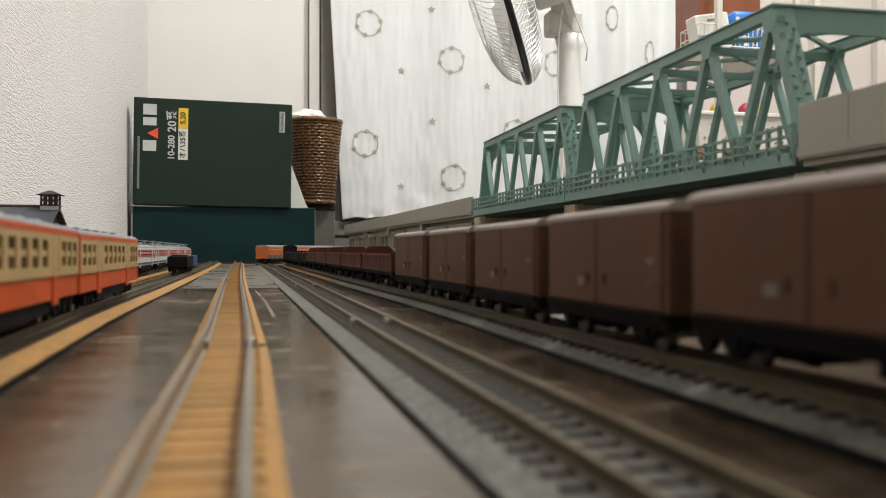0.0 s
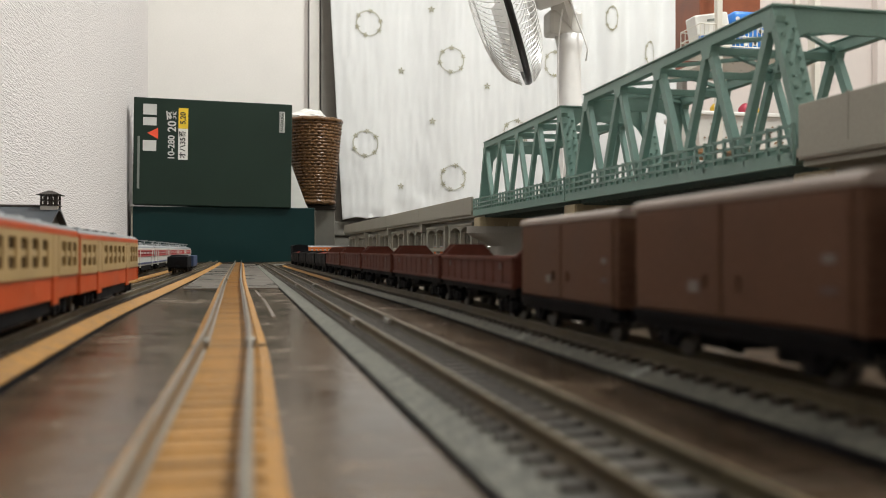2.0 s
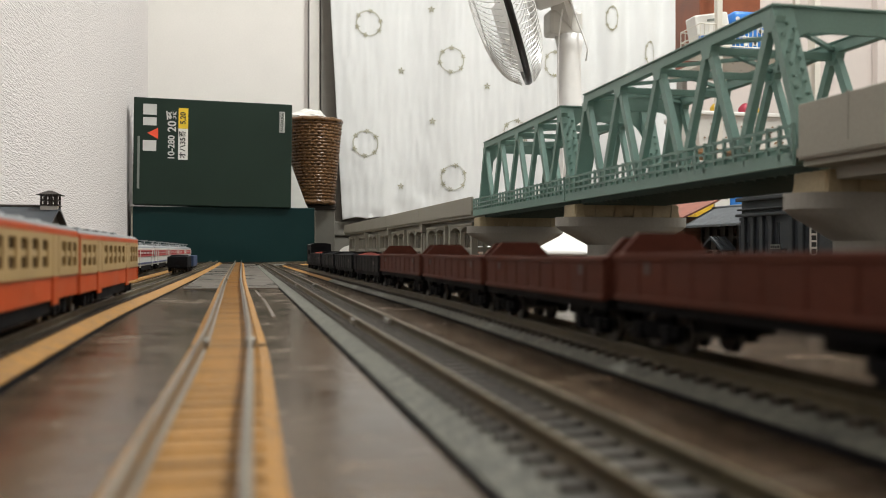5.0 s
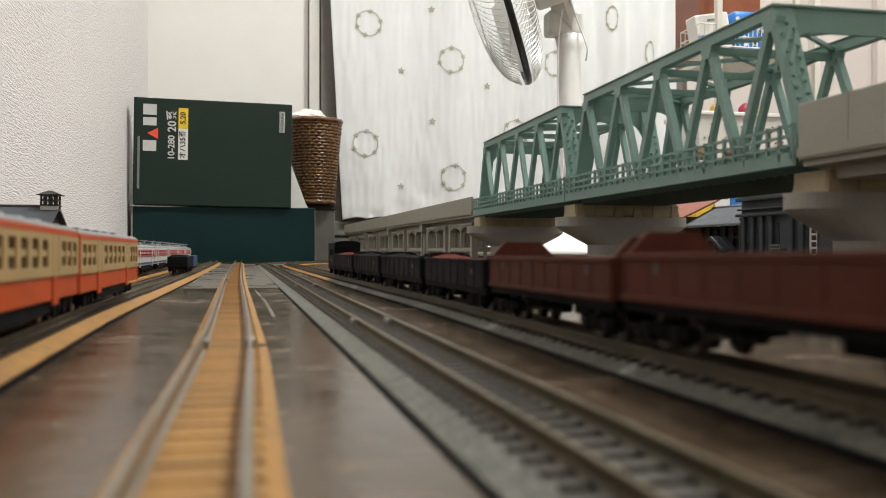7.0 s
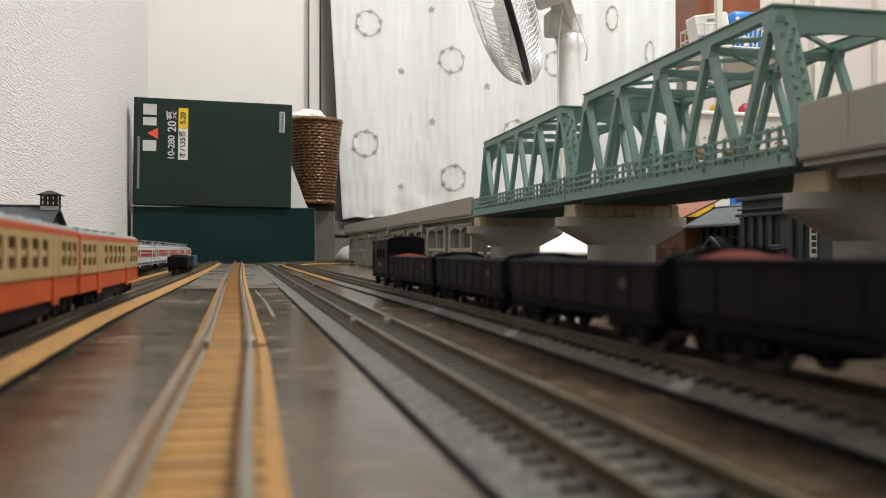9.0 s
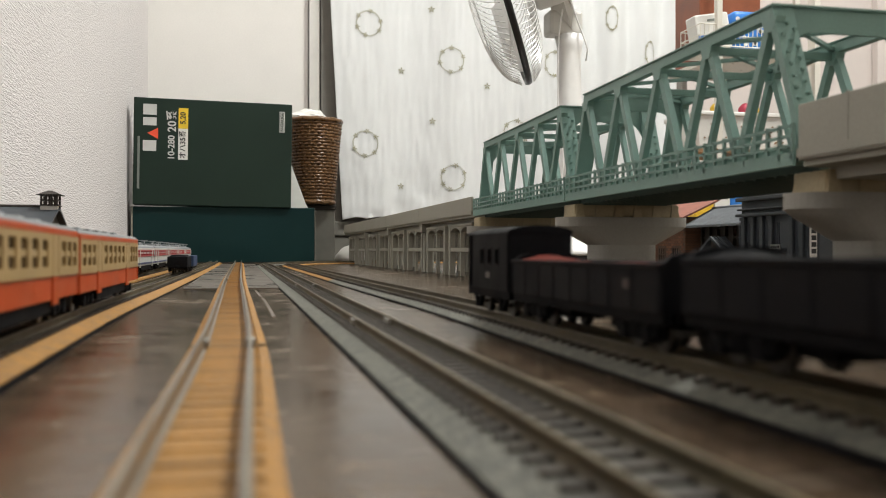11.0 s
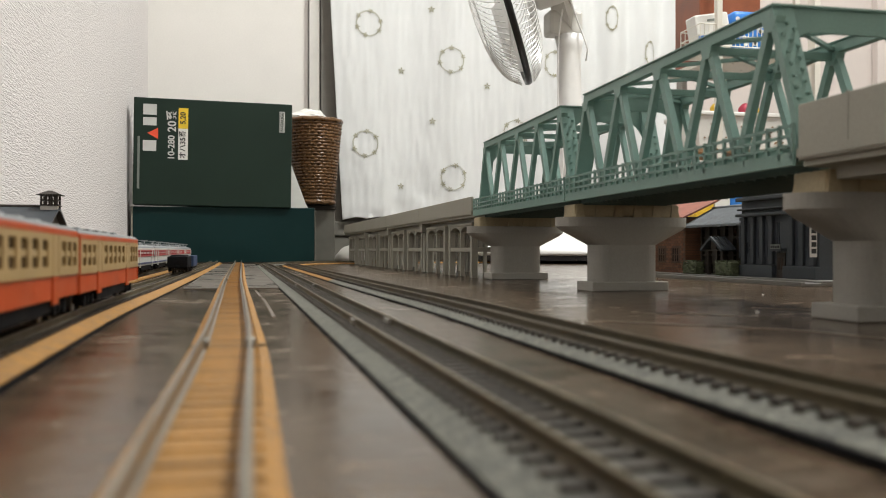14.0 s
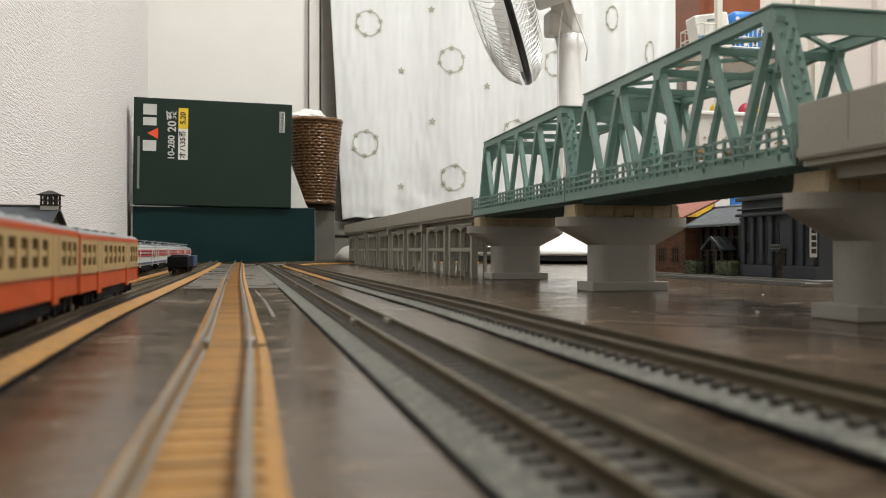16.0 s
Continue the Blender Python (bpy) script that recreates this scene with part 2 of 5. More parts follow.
def lathe(bm, prof, n=32, cx=0.0, cy=0.0, sx=1.0, sy=1.0):
    """A turned form from (radius, z) pairs."""
    rings = [[bm.verts.new((cx + r * sx * math.cos(k * math.tau / n), cy + r * sy * math.sin(k * math.tau / n), z)) for k in range(n)] for r, z in prof]
    for a, b in zip(rings, rings[1:]):
        for k in range(n):
            bm.faces.new((a[k], a[(k + 1) % n], b[(k + 1) % n], b[k]))
    bm.faces.new(rings[0][::-1])
    bm.faces.new(rings[-1])


def prism(bm, outline, y0, y1):
    """An outline in x and z, pushed along y."""
    a = [bm.verts.new((x, y0, z)) for x, z in outline]
    b = [bm.verts.new((x, y1, z)) for x, z in outline]
    n = len(outline)
    for i in range(n):
        j = (i + 1) % n
        bm.faces.new((a[i], a[j], b[j], b[i]))
    bm.faces.new(a[::-1])
    bm.faces.new(b)


def mesh(name, bm, material, smooth=False):
    bmesh.ops.recalc_face_normals(bm, faces=bm.faces)
    me = bpy.data.meshes.new(name)
    bm.to_mesh(me)
    bm.free()
    me.materials.append(material)
    if smooth:
        for p in me.polygons:
            p.use_smooth = True
    return me


def part(name, bm, material, parent, label="", smooth=False):
    ob = new(name, mesh(name, bm, material, smooth))
    ob.parent = parent
    return tagged(ob, label)


def thing(name, label, category, group="", at=None):
    ob = new(name)
    ob.empty_display_size = 0.02
    if at is not None:
        ob.matrix_basis = at
    return tagged(ob, label, category, group)


def structure(name, bm, material, label, category="", smooth=False):
    return tagged(new(name, mesh(name, bm, material, smooth)), label, category, "", "structure")


def B():
    return bmesh.new()


def letters(text, size, name, material, parent, m, label=""):
    """Raised print from the built-in font, as a mesh."""
    cu = bpy.data.curves.new(name, "FONT")
    cu.offset = size * 0.022
    cu.body, cu.size, cu.extrude, cu.align_x, cu.align_y = text, size, 0.0002, "CENTER", "CENTER"
    tmp = new("tmp_text", cu)
    me = bpy.data.meshes.new_from_object(tmp)
    bpy.data.objects.remove(tmp)
    me.materials.clear()
    me.materials.append(material)
    ob = new(name, me)
    ob.parent = parent
    ob.matrix_basis = m
    return tagged(ob, label)


# ---- the room ----
XW, YW, XE, YS, ZC = -0.2065, 2.103, 2.4, -1.8, 2.4
bm = B(); box(bm, XW - 0.1, XE + 0.1, YS - 0.1, YW + 0.1, -0.1, 0.0)
floor_ob = structure("floor", bm, M_FLOOR, "glossy dark brown streaked sheet flooring", "floor")
bm = B(); beam(bm, (0.1159, 0.2739, 0.0001), (0.1605, 0.2296, 0.0001), 0.0012, 0.0005); beam(bm, (0.1605, 0.2296, 0.0001), (0.1691, 0.2006, 0.0001), 0.0012, 0.0005)
part("floor_seam", bm, M_SEAM, floor_ob, "pale worn seam in the flooring")
SCUFFS = [((0.0087, 0.5246), (0.0114, 0.4095)), ((0.0114, 0.4095), (0.0118, 0.3159)), ((0.1561, 0.2992), (0.1748, 0.2833)), ((0.2074, 0.3234), (0.2262, 0.2951))]
for p0, p1 in SCUFFS:
    bm = B(); beam(bm, (*p0, 0.0001), (*p1, 0.0001), 0.0011, 0.0004)
    part("floor_scuff", bm, M_SEAM, floor_ob, "pale scuff on the flooring")
bm = B(); box(bm, XW - 0.1, XW, YS, YW, 0.0, ZC)
structure("wall_west", bm, M_WALLPAPER, "white wall with coarse embossed wallpaper", "wall")
bm = B(); box(bm, XW - 0.1, 0.158, YW, YW + 0.1, 0.0, ZC)
box(bm, 1.13, XE + 0.1, YW, YW + 0.1, 0.0, ZC)
box(bm, 0.158, 1.13, YW, YW + 0.1, 2.0, ZC)
structure("wall_north", bm, M_WALL, "plain warm white papered wall", "wall")
bm = B(); box(bm, XE, XE + 0.1, YS, YW, 0.0, ZC)
structure("wall_east", bm, M_WALL, "plain warm white papered wall", "wall")
bm = B(); box(bm, XW - 0.1, XE + 0.1, YS - 0.1, YS, 0.0, ZC)
structure("wall_south", bm, M_WALL, "plain warm white papered wall", "wall")
bm = B(); box(bm, XW - 0.1, XE + 0.1, YS - 0.1, YW + 0.1, ZC, ZC + 0.1)
structure("ceiling", bm, M_CEIL, "plain white ceiling", "ceiling")
lamp = thing("ceiling_lamp", "round white ceiling lamp, switched on", "lamp", at=pose(1.05, 0.7, 2.3))
bm = B(); lathe(bm, [(0.28, 0.005), (0.29, 0.03), (0.26, 0.09), (0.1, 0.098)], 48)
part("diffuser", bm, M_LAMP, lamp, smooth=True)

# window behind the curtain: pale trim, dark frame, low sill
win = tagged(new("window_1"), "sliding window with dark metal frame behind a curtain", "window", "", "structure")
bm = B(); box(bm, 0.16, 0.1845, YW - 0.02, YW + 0.06, 0.0, 2.0, 0.002)
part("window_trim", bm, M_TRIM, win)
bm = B(); box(bm, 0.1865, 0.236, YW - 0.028, YW + 0.06, 0.0, 2.0, 0.002); box(bm, 1.1, 1.128, YW - 0.028, YW + 0.06, 0.0, 2.0, 0.002); box(bm, 0.66, 0.7, YW + 0.005, YW + 0.03, 0.13, 2.0)
part("window_frame", bm, M_ALU, win)
bm = B(); box(bm, 0.238, 1.098, YW + 0.01, YW + 0.06, 0.0, 0.075, 0.003); box(bm, 0.238, 1.098, YW + 0.005, YW + 0.06, 0.079, 0.125, 0.003)
part("window_sill", bm, M_SILL, win)
bm = B(); box(bm, 0.238, 1.098, YW + 0.045, YW + 0.05, 0.126, 2.0)
part("pane", bm, M_GLASS, win)
bm = B(); box(bm, 0.14, 0.29, 2.065, 2.09, 0.0, 0.055, 0.003); box(bm, 0.14, 0.29, 2.06, 2.09, 0.0575, 0.092, 0.003)
structure("trim", bm, M_SILL, "grey window ledge block", "trim")

# a paler flat sheet laid over the far floor between the tracks
bm = B(); box(bm, -0.034, 0.0235, 0.55, 1.5, 0.0, 0.0006)
structure("trim_sheet", bm, M_BOARD, "pale grey-brown thin sheet on the floor", "floor sheet")


# ---- railway paths: straight runs with far curves ----
class Path:
    """A line on the floor; s runs along it and equals y where it starts."""

    def __init__(self, pts):
        self.p = [Vector((*q, 0)) if len(q) == 2 else Vector(q) for q in pts]
        self.s = [self.p[0].y]
        for a, b in zip(self.p, self.p[1:]):
            self.s.append(self.s[-1] + (b - a).length)

    def at(self, s):
        i = 0
        while i < len(self.s) - 2 and s > self.s[i + 1]:
            i += 1
        a, b = self.p[i], self.p[i + 1]
        return a + (b - a) * ((s - self.s[i]) / (self.s[i + 1] - self.s[i]))

    def pose_at(self, s, half=0.02, z=0.0):
        a, b = self.at(s - half), self.at(s + half)
        c = (a + b) / 2
        d = b - a
        return pose(c.x, c.y, c.z + z, math.degrees(math.atan2(d.z, math.hypot(d.x, d.y))), 0, math.degrees(math.atan2(-d.x, d.y)))


def smooth_line(pts, step=0.03):
    """A Catmull-Rom line through a few control points."""
    P = [Vector(q) for q in pts]
    P = [2 * P[0] - P[1]] + P + [2 * P[-1] - P[-2]]
    out = []
    for a, b, c, d in zip(P, P[1:], P[2:], P[3:]):
        n = max(1, int((c - b).length / step))
        for k in range(n):
            t = k / n
            out.append(0.5 * (2 * b + (c - a) * t + (2 * a - 5 * b + 4 * c - d) * t * t + (3 * b - a - 3 * c + d) * t ** 3))
    return out + [P[-2]]


def arc(cx, cy, r, n=28):
    return [Vector((cx - r * math.cos(a), cy + r * math.sin(a))) for a in np.linspace(0, math.pi / 2, n)]


CURVE = (0.355, 1.28)
line_1 = Path([(0.0365, -1.7)] + smooth_line([(0.0365, -0.1), (0.0365, 0.35), (0.0362, 0.75), (0.035, 1.27)]) + arc(*CURVE, 0.32) + [Vector((1.6, 1.6))])
line_2 = Path([(0.0755, -1.7, 0), (0.0755, -0.6, 0)] + smooth_line([(0.0762, -0.1, 0.0014), (0.0775, 0.0, 0.0013), (0.0786, 0.08, 0.0009), (0.0792, 0.12, 0.0005), (0.0801, 0.17, 0.0002), (0.081, 0.24, 0), (0.0816, 0.33, 0), (0.079, 0.45, 0), (0.0765, 0.6, 0), (0.0745, 0.8, 0), (0.0725, 1.0, 0), (0.07, 1.27, 0)]) + arc(*CURVE, 0.285) + [Vector((1.6, 1.565))])
line_0 = Path(smooth_line([(-0.0047, -0.03, 0), (-0.0046, 0.068, 0), (-0.0037, 0.13, 0), (-0.0027, 0.202, 0), (-0.0031, 0.3, 0), (-0.0035, 0.4, 0), (-0.0045, 0.62, 0), (-0.004, 1.0, 0), (-0.003, 1.58, 0)]))
line_w = Path([(-0.051, -0.9, 0.0012)] + smooth_line([(-0.051, -0.05, 0.0012), (-0.0515, 0.1, 0.0009), (-0.0535, 0.22, 0.0005), (-0.0547, 0.33, 0.0002), (-0.0517, 0.54, 0), (-0.048, 0.82, 0), (-0.045, 1.25, 0), (-0.044, 1.64, 0)]))
line_x = Path(smooth_line([(-0.086, -0.4), (-0.086, 0.6), (-0.084, 1.0), (-0.083, 1.62)]))


def sweep(bm, path, prof, s0, s1, step=0.03):
    n = max(2, int((s1 - s0) / step))
    rings = []
    for s in np.linspace(s0, s1, n + 1):
        m = path.pose_at(s, 0.004)
        ring = [m @ Vector((x, 0, z)) for x, z in prof]
        for v, (x, z) in zip(ring, prof):
            if z == 0.0:
                v.z = 0.0
        rings.append([bm.verts.new(v) for v in ring])
    k = len(prof)
    for a, b in zip(rings, rings[1:]):
        for i in range(k):
            j = (i + 1) % k
            bm.faces.new((a[i], a[j], b[j], b[i]))
    bm.faces.new(rings[0][::-1])
    bm.faces.new(rings[-1])


RAIL_Z = 0.005
CAR_Z = 0.0063  # level from which the bodies are built


def railway_track(path, s0, s1, half, bed, sleeper, sleeper_far, rail, label, near, pitch=0.0053, width=0.0172, split=None, crown=RAIL_Z, proud=0.003):
    """Moulded ballast bed, two rails, sleepers; the near sleepers are parts of their own."""
    t = thing("railway_track", label, "track", "model railway tracks")
    top = 0.0024
    prof = [(-half, 0.0), (-half, 0.0008), (-half * 0.66, top), (half * 0.66, top), (half, 0.0008), (half, 0.0)]
    cuts = [s0] + ([split] if split else []) + [s1]
    for k, (a, b) in enumerate(zip(cuts, cuts[1:])):
        bm = B(); sweep(bm, path, prof, a, b)
        part("ballast_bed", bm, bed[min(k, len(bed) - 1)], t)
    for side in (-1, 1):
        # black strips along the bed's foot draw in the gap shadow
        if half > 0.0106:
            e = side * (half + 0.0003)
            bm = B(); sweep(bm, path, [(e - 0.0003, 0.0), (e - 0.0003, 0.0005), (e + 0.0003, 0.0005), (e + 0.0003, 0.0)], s0, s1)
            part("base_edge", bm, M_BLACK, t, "black strip standing for the shade under the ballast")
        x = side * 0.0049
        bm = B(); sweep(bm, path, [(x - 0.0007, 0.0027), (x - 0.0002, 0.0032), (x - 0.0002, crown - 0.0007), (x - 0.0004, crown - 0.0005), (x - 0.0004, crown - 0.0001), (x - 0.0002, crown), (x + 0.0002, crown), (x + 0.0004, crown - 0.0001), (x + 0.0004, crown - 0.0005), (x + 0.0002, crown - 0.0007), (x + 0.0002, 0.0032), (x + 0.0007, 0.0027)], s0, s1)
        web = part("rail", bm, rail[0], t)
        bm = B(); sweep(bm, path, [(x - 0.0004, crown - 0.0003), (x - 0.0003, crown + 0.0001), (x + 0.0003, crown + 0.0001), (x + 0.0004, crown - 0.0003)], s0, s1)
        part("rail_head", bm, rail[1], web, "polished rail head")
    bm = B(); box(bm, -width / 2, width / 2, -0.0011, 0.0011, 0.002, proud)
    me = mesh("sleeper", bm, sleeper)
    rest = B()
    s = s0 + 0.01
    while s < s1 - 0.005:
        m = path.pose_at(s, 0.003)
        if near[0] <= s <= near[1]:
            ob = new("sleeper", me)
            ob.parent = t
            ob.matrix_basis = m
        else:
            vs = box(rest, -width / 2, width / 2, -0.0011, 0.0011, 0.002, proud)
            for v in vs:
                v.co = m @ v.co
        s += pitch
    tagged(part("far_sleeper", rest, sleeper_far, t), kind="stuff")
    return t


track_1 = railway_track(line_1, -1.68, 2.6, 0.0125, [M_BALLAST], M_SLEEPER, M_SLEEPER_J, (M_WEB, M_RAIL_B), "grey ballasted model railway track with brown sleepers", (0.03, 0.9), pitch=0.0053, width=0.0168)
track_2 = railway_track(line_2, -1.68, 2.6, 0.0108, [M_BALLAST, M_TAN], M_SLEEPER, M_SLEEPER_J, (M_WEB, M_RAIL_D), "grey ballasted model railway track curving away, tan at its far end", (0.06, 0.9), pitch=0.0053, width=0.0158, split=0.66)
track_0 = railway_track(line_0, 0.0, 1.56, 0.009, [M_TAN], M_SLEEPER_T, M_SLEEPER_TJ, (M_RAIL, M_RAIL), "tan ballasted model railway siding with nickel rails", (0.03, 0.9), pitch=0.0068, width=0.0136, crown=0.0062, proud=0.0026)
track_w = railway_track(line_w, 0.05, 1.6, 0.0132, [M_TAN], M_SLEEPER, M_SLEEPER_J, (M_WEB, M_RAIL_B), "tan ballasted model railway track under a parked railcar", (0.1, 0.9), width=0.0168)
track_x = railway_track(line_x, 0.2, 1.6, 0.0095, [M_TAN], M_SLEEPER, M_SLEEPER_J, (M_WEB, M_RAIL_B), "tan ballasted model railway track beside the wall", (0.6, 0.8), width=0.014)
for tr, path, spots in ((track_0, line_0, (0.197, 0.62)), (track_1, line_1, (0.245, 0.5))):
    for s in spots:
        for x in (-0.0049, 0.0049):
            m = path.pose_at(s, 0.004)
            bm = B(); box(bm, x - 0.0011, x + 0.0011, -0.004, 0.004, 0.0029, 0.0046, 0.0003)
            for v in bm.verts:
                v.co = m @ v.co
            part("rail_joiner", bm, M_JOINER, tr, "bright metal rail joiner")


bm = B(); m = line_0.pose_at(0.202, 0.004)
box(bm, -0.0088, 0.0088, -0.0004, 0.0004, 0.0022, 0.00262)
for v in bm.verts:
    v.co = m @ v.co
part("bed_joint", bm, M_WEB, track_0, "dark gap between two track pieces")


# ---- the double-track truss bridge and its viaduct ----
BX0, BX1, ZB, ZT = 0.19, 0.2475, 0.0535, 0.1115
SPAN = 0.2225
TURN = Matrix.Translation((0.1804, 0.2557, 0)) @ Matrix.Rotation(radians(-1.2), 4, "Z") @ Matrix.Translation((-0.1844, -0.2557, 0))

FAR_TURN = Matrix.Translation((0.1844, 1.585, 0)) @ Matrix.Rotation(radians(0.28), 4, "Z") @ Matrix.Translation((-0.1844, -1.585, 0))


def truss_span(y0):
    t = thing("truss_bridge_span", "green plastic double-track truss bridge span with riveted end posts", "bridge", "truss bridge spans", TURN)
    tops = [y0 + 0.0212 + k * (SPAN - 0.0424) / 4 for k in range(5)]
    lows = [y0 + 0.001] + [(a + b) / 2 for a, b in zip(tops, tops[1:])] + [y0 + SPAN - 0.001]
    for x, out in ((BX0, -1), (BX1, 1)):
        bm = B(); box(bm, x - 0.002, x + 0.002, y0 + 0.0005, y0 + SPAN - 0.0005, ZB + 0.001, ZB + 0.0065, 0.0003)
        box(bm, x - 0.0032, x + 0.0032, y0 + 0.0005, y0 + SPAN - 0.0005, ZB, ZB + 0.0009)
        part("bottom_chord", bm, M_GREEN, t)
        bm = B(); box(bm, x - 0.0019, x + 0.0019, tops[0] - 0.001, tops[-1] + 0.001, ZT - 0.0048, ZT - 0.0006, 0.0002)
        box(bm, x - 0.0027, x + 0.0027, tops[0] - 0.0015, tops[-1] + 0.0015, ZT - 0.0005, ZT)
        part("top_chord", bm, M_GREEN, t)
        for k, y in enumerate(tops):
            for yl in (lows[k], lows[k + 1]):
                if (k == 0 and yl == lows[0]) or (k == 4 and yl == lows[5]):
                    continue
                bm = B(); beam(bm, (x, y, ZT - 0.003), (x, yl, ZB + 0.004), 0.0034, 0.003, (1, 0, 0))
                part("diagonal", bm, M_GREEN, t)
            bm = B(); frustum(bm, (x - 0.00195, x + 0.00195, y - 0.0026, y + 0.0026, ZT - 0.0095), (x - 0.00195, x + 0.00195, y - 0.0046, y + 0.0046, ZT - 0.0046))
            part("gusset_plate", bm, M_GREEN, t)
    for y, yl, s in ((tops[0], lows[0], -1), (tops[-1], lows[-1], 1)):
        for x, inn in ((BX0, 1), (BX1, -1)):
            bm = B(); beam(bm, (x + inn * 0.0024, y, ZT - 0.001), (x + inn * 0.0024, yl, ZB), 0.0032, 0.0084, (1, 0, 0))
            post = part("end_post", bm, M_GREEN, t, "riveted sloping end post")
            bm = B()
            for k in range(24):
                f = 0.08 + k * 0.038
                yy, zz = y + (yl - y) * f, ZT + (ZB - ZT) * f
                ya, yb = sorted((yy + s * 0.001, yy + s * 0.0026))
                dx = (-0.0024, 0.0002, 0.0026)[k % 3] if k < 6 else (-0.0019, 0.0021)[k % 2]
                xr = x + inn * 0.0024 + inn * dx
                box(bm, xr - 0.0006, xr + 0.0006, ya, yb, zz - 0.0005, zz + 0.0004)
            tagged(part("rivets", bm, M_GREEN, post), kind="stuff")
        # portal strut with its arched lower edge
        n = 24
        arch = []
        for k in range(n + 1):
            u = k / n
            x = BX0 + 0.0025 + (BX1 - BX0 - 0.005) * u
            e = min(u, 1 - u)
            arch.append((x, ZT - 0.0088 - 0.0135 * max(0, 1 - e / 0.24) ** 2.4))
        outline = [(BX0 + 0.001, ZT - 0.0005), (BX0 + 0.001, ZT - 0.0235)] + arch + [(BX1 - 0.001, ZT - 0.0235), (BX1 - 0.001, ZT - 0.0005)]
        bm = B(); prism(bm, outline, y - 0.0008, y + 0.0008)
        box(bm, BX0 - 0.002, BX1 + 0.002, y - 0.0025, y + 0.0025, ZT - 0.0004, ZT + 0.0004)
        part("portal", bm, M_GREEN, t)
    for k, y in enumerate(tops):
        if 0 < k < 4:
            bm = B(); box(bm, BX0 + 0.002, BX1 - 0.002, y - 0.0014, y + 0.0014, ZT - 0.0075, ZT - 0.0045)
            part("top_strut", bm, M_GREEN, t)
    for a, b in zip(tops, tops[1:]):
        for p, q in (((BX0, a), (BX1, b)), ((BX1, a), (BX0, b))):
            bm = B(); beam(bm, (p[0], p[1], ZT - 0.0032), (q[0], q[1], ZT - 0.0032), 0.0018, 0.0016)
            part("lateral_brace", bm, M_GREEN, t)
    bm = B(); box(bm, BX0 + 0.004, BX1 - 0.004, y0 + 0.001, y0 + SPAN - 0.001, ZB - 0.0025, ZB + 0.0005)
    flo = part("floor_plate", bm, M_GREEN_D, t, "ribbed underside, its shade put into a darker green")
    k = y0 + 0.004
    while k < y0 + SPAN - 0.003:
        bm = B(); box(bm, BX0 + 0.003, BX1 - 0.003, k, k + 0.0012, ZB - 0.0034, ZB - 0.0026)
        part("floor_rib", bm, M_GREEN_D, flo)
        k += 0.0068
    for x, out in ((BX0, -1), (BX1, 1)):
        xr = x + out * 0.0056
        walkw = B(); box(walkw, min(xr, x), max(xr, x), y0 + 0.0005, y0 + SPAN - 0.0005, ZB + 0.0012, ZB + 0.0026)
        box(walkw, xr - 0.0006, xr + 0.0006, y0 + 0.0005, y0 + SPAN - 0.0005, ZB - 0.0012, ZB + 0.0034)
        rail = part("walkway", walkw, M_GREEN, t)
        bm = B()
        for z in (0.004, 0.0072, 0.0105):
            box(bm, xr - 0.0006, xr + 0.0006, y0 + 0.001, y0 + SPAN - 0.001, ZB + z + 0.0012, ZB + z + 0.0022)
        part("handrail", bm, M_GREEN, rail)
        n = 30
        bm = B(); box(bm, -0.0006, 0.0006, -0.0006, 0.0006, -0.001, 0.0112)
        me = mesh("rail_post", bm, M_GREEN)
        for k in range(n + 1):
            ob = new("rail_post", me)
            ob.parent = rail
            ob.location = (xr, y0 + 0.0015 + k * (SPAN - 0.003) / n, ZB + 0.002)
    return t


truss_span(0.2557)
truss_span(0.4787)


def bridge_pier(y):
    t = thing("bridge_pier", "grey plastic hammerhead bridge pier on a square foot", "bridge pier", "bridge piers", pose(0, y, 0))
    cx = (BX0 + BX1) / 2 + 0.0025
    bm = B(); box(bm, cx - 0.0235, cx + 0.0245, -0.0122, 0.0122, 0, 0.0055, 0.0006)
    part("footing", bm, M_PIER, t)
    bm = B()
    hx, hy, r = 0.0205, 0.0105, 0.0095
    prof = []
    for sx, sy, a0 in ((1, 1, 0), (-1, 1, 90), (-1, -1, 180), (1, -1, 270)):
        for k in range(10):
            a = radians(a0 + k * 10)
            prof.append((cx + sx * (hx - r) + r * math.cos(a), sy * (hy - r) + r * math.sin(a)))
    def ring(grow, z):
        return [bm.verts.new((cx + (x - cx) * grow[0], yy * grow[1], z)) for x, yy in prof]
    rs = [ring((1, 1), 0.005), ring((1, 1), 0.027), ring((1.34, 1.04), 0.0305), ring((1.84, 1.08), 0.0355), ring((2.0, 1.1), 0.0378), ring((2.0, 1.1), 0.0432)]
    for a, b in zip(rs, rs[1:]):
        for i in range(len(a)):
            j = (i + 1) % len(a)
            bm.faces.new((a[i], a[j], b[j], b[i]))
    bm.faces.new(rs[-1])
    part("column", bm, M_PIER, t, smooth=False)
    bm = B()
    box(bm, cx - 0.033, cx + 0.033, -0.0085, 0.0085, 0.0432, 0.0505, 0.0005)
    bear = part("bearing", bm, M_SHOE, t, "tan bearing block")
    for k in range(6):
        x = cx - 0.03 + k * 0.012
        bm = B(); frustum(bm, (x - 0.0028, x + 0.0028, -0.0098, 0.0098, 0.0432), (x - 0.0016, x + 0.0016, -0.009, 0.009, 0.0508))
        part("bearing_rib", bm, M_SHOE, bear)
    return t


for y in (-0.2, 0.0125, 0.2595, 0.4805, 0.686):
    bridge_pier(y)


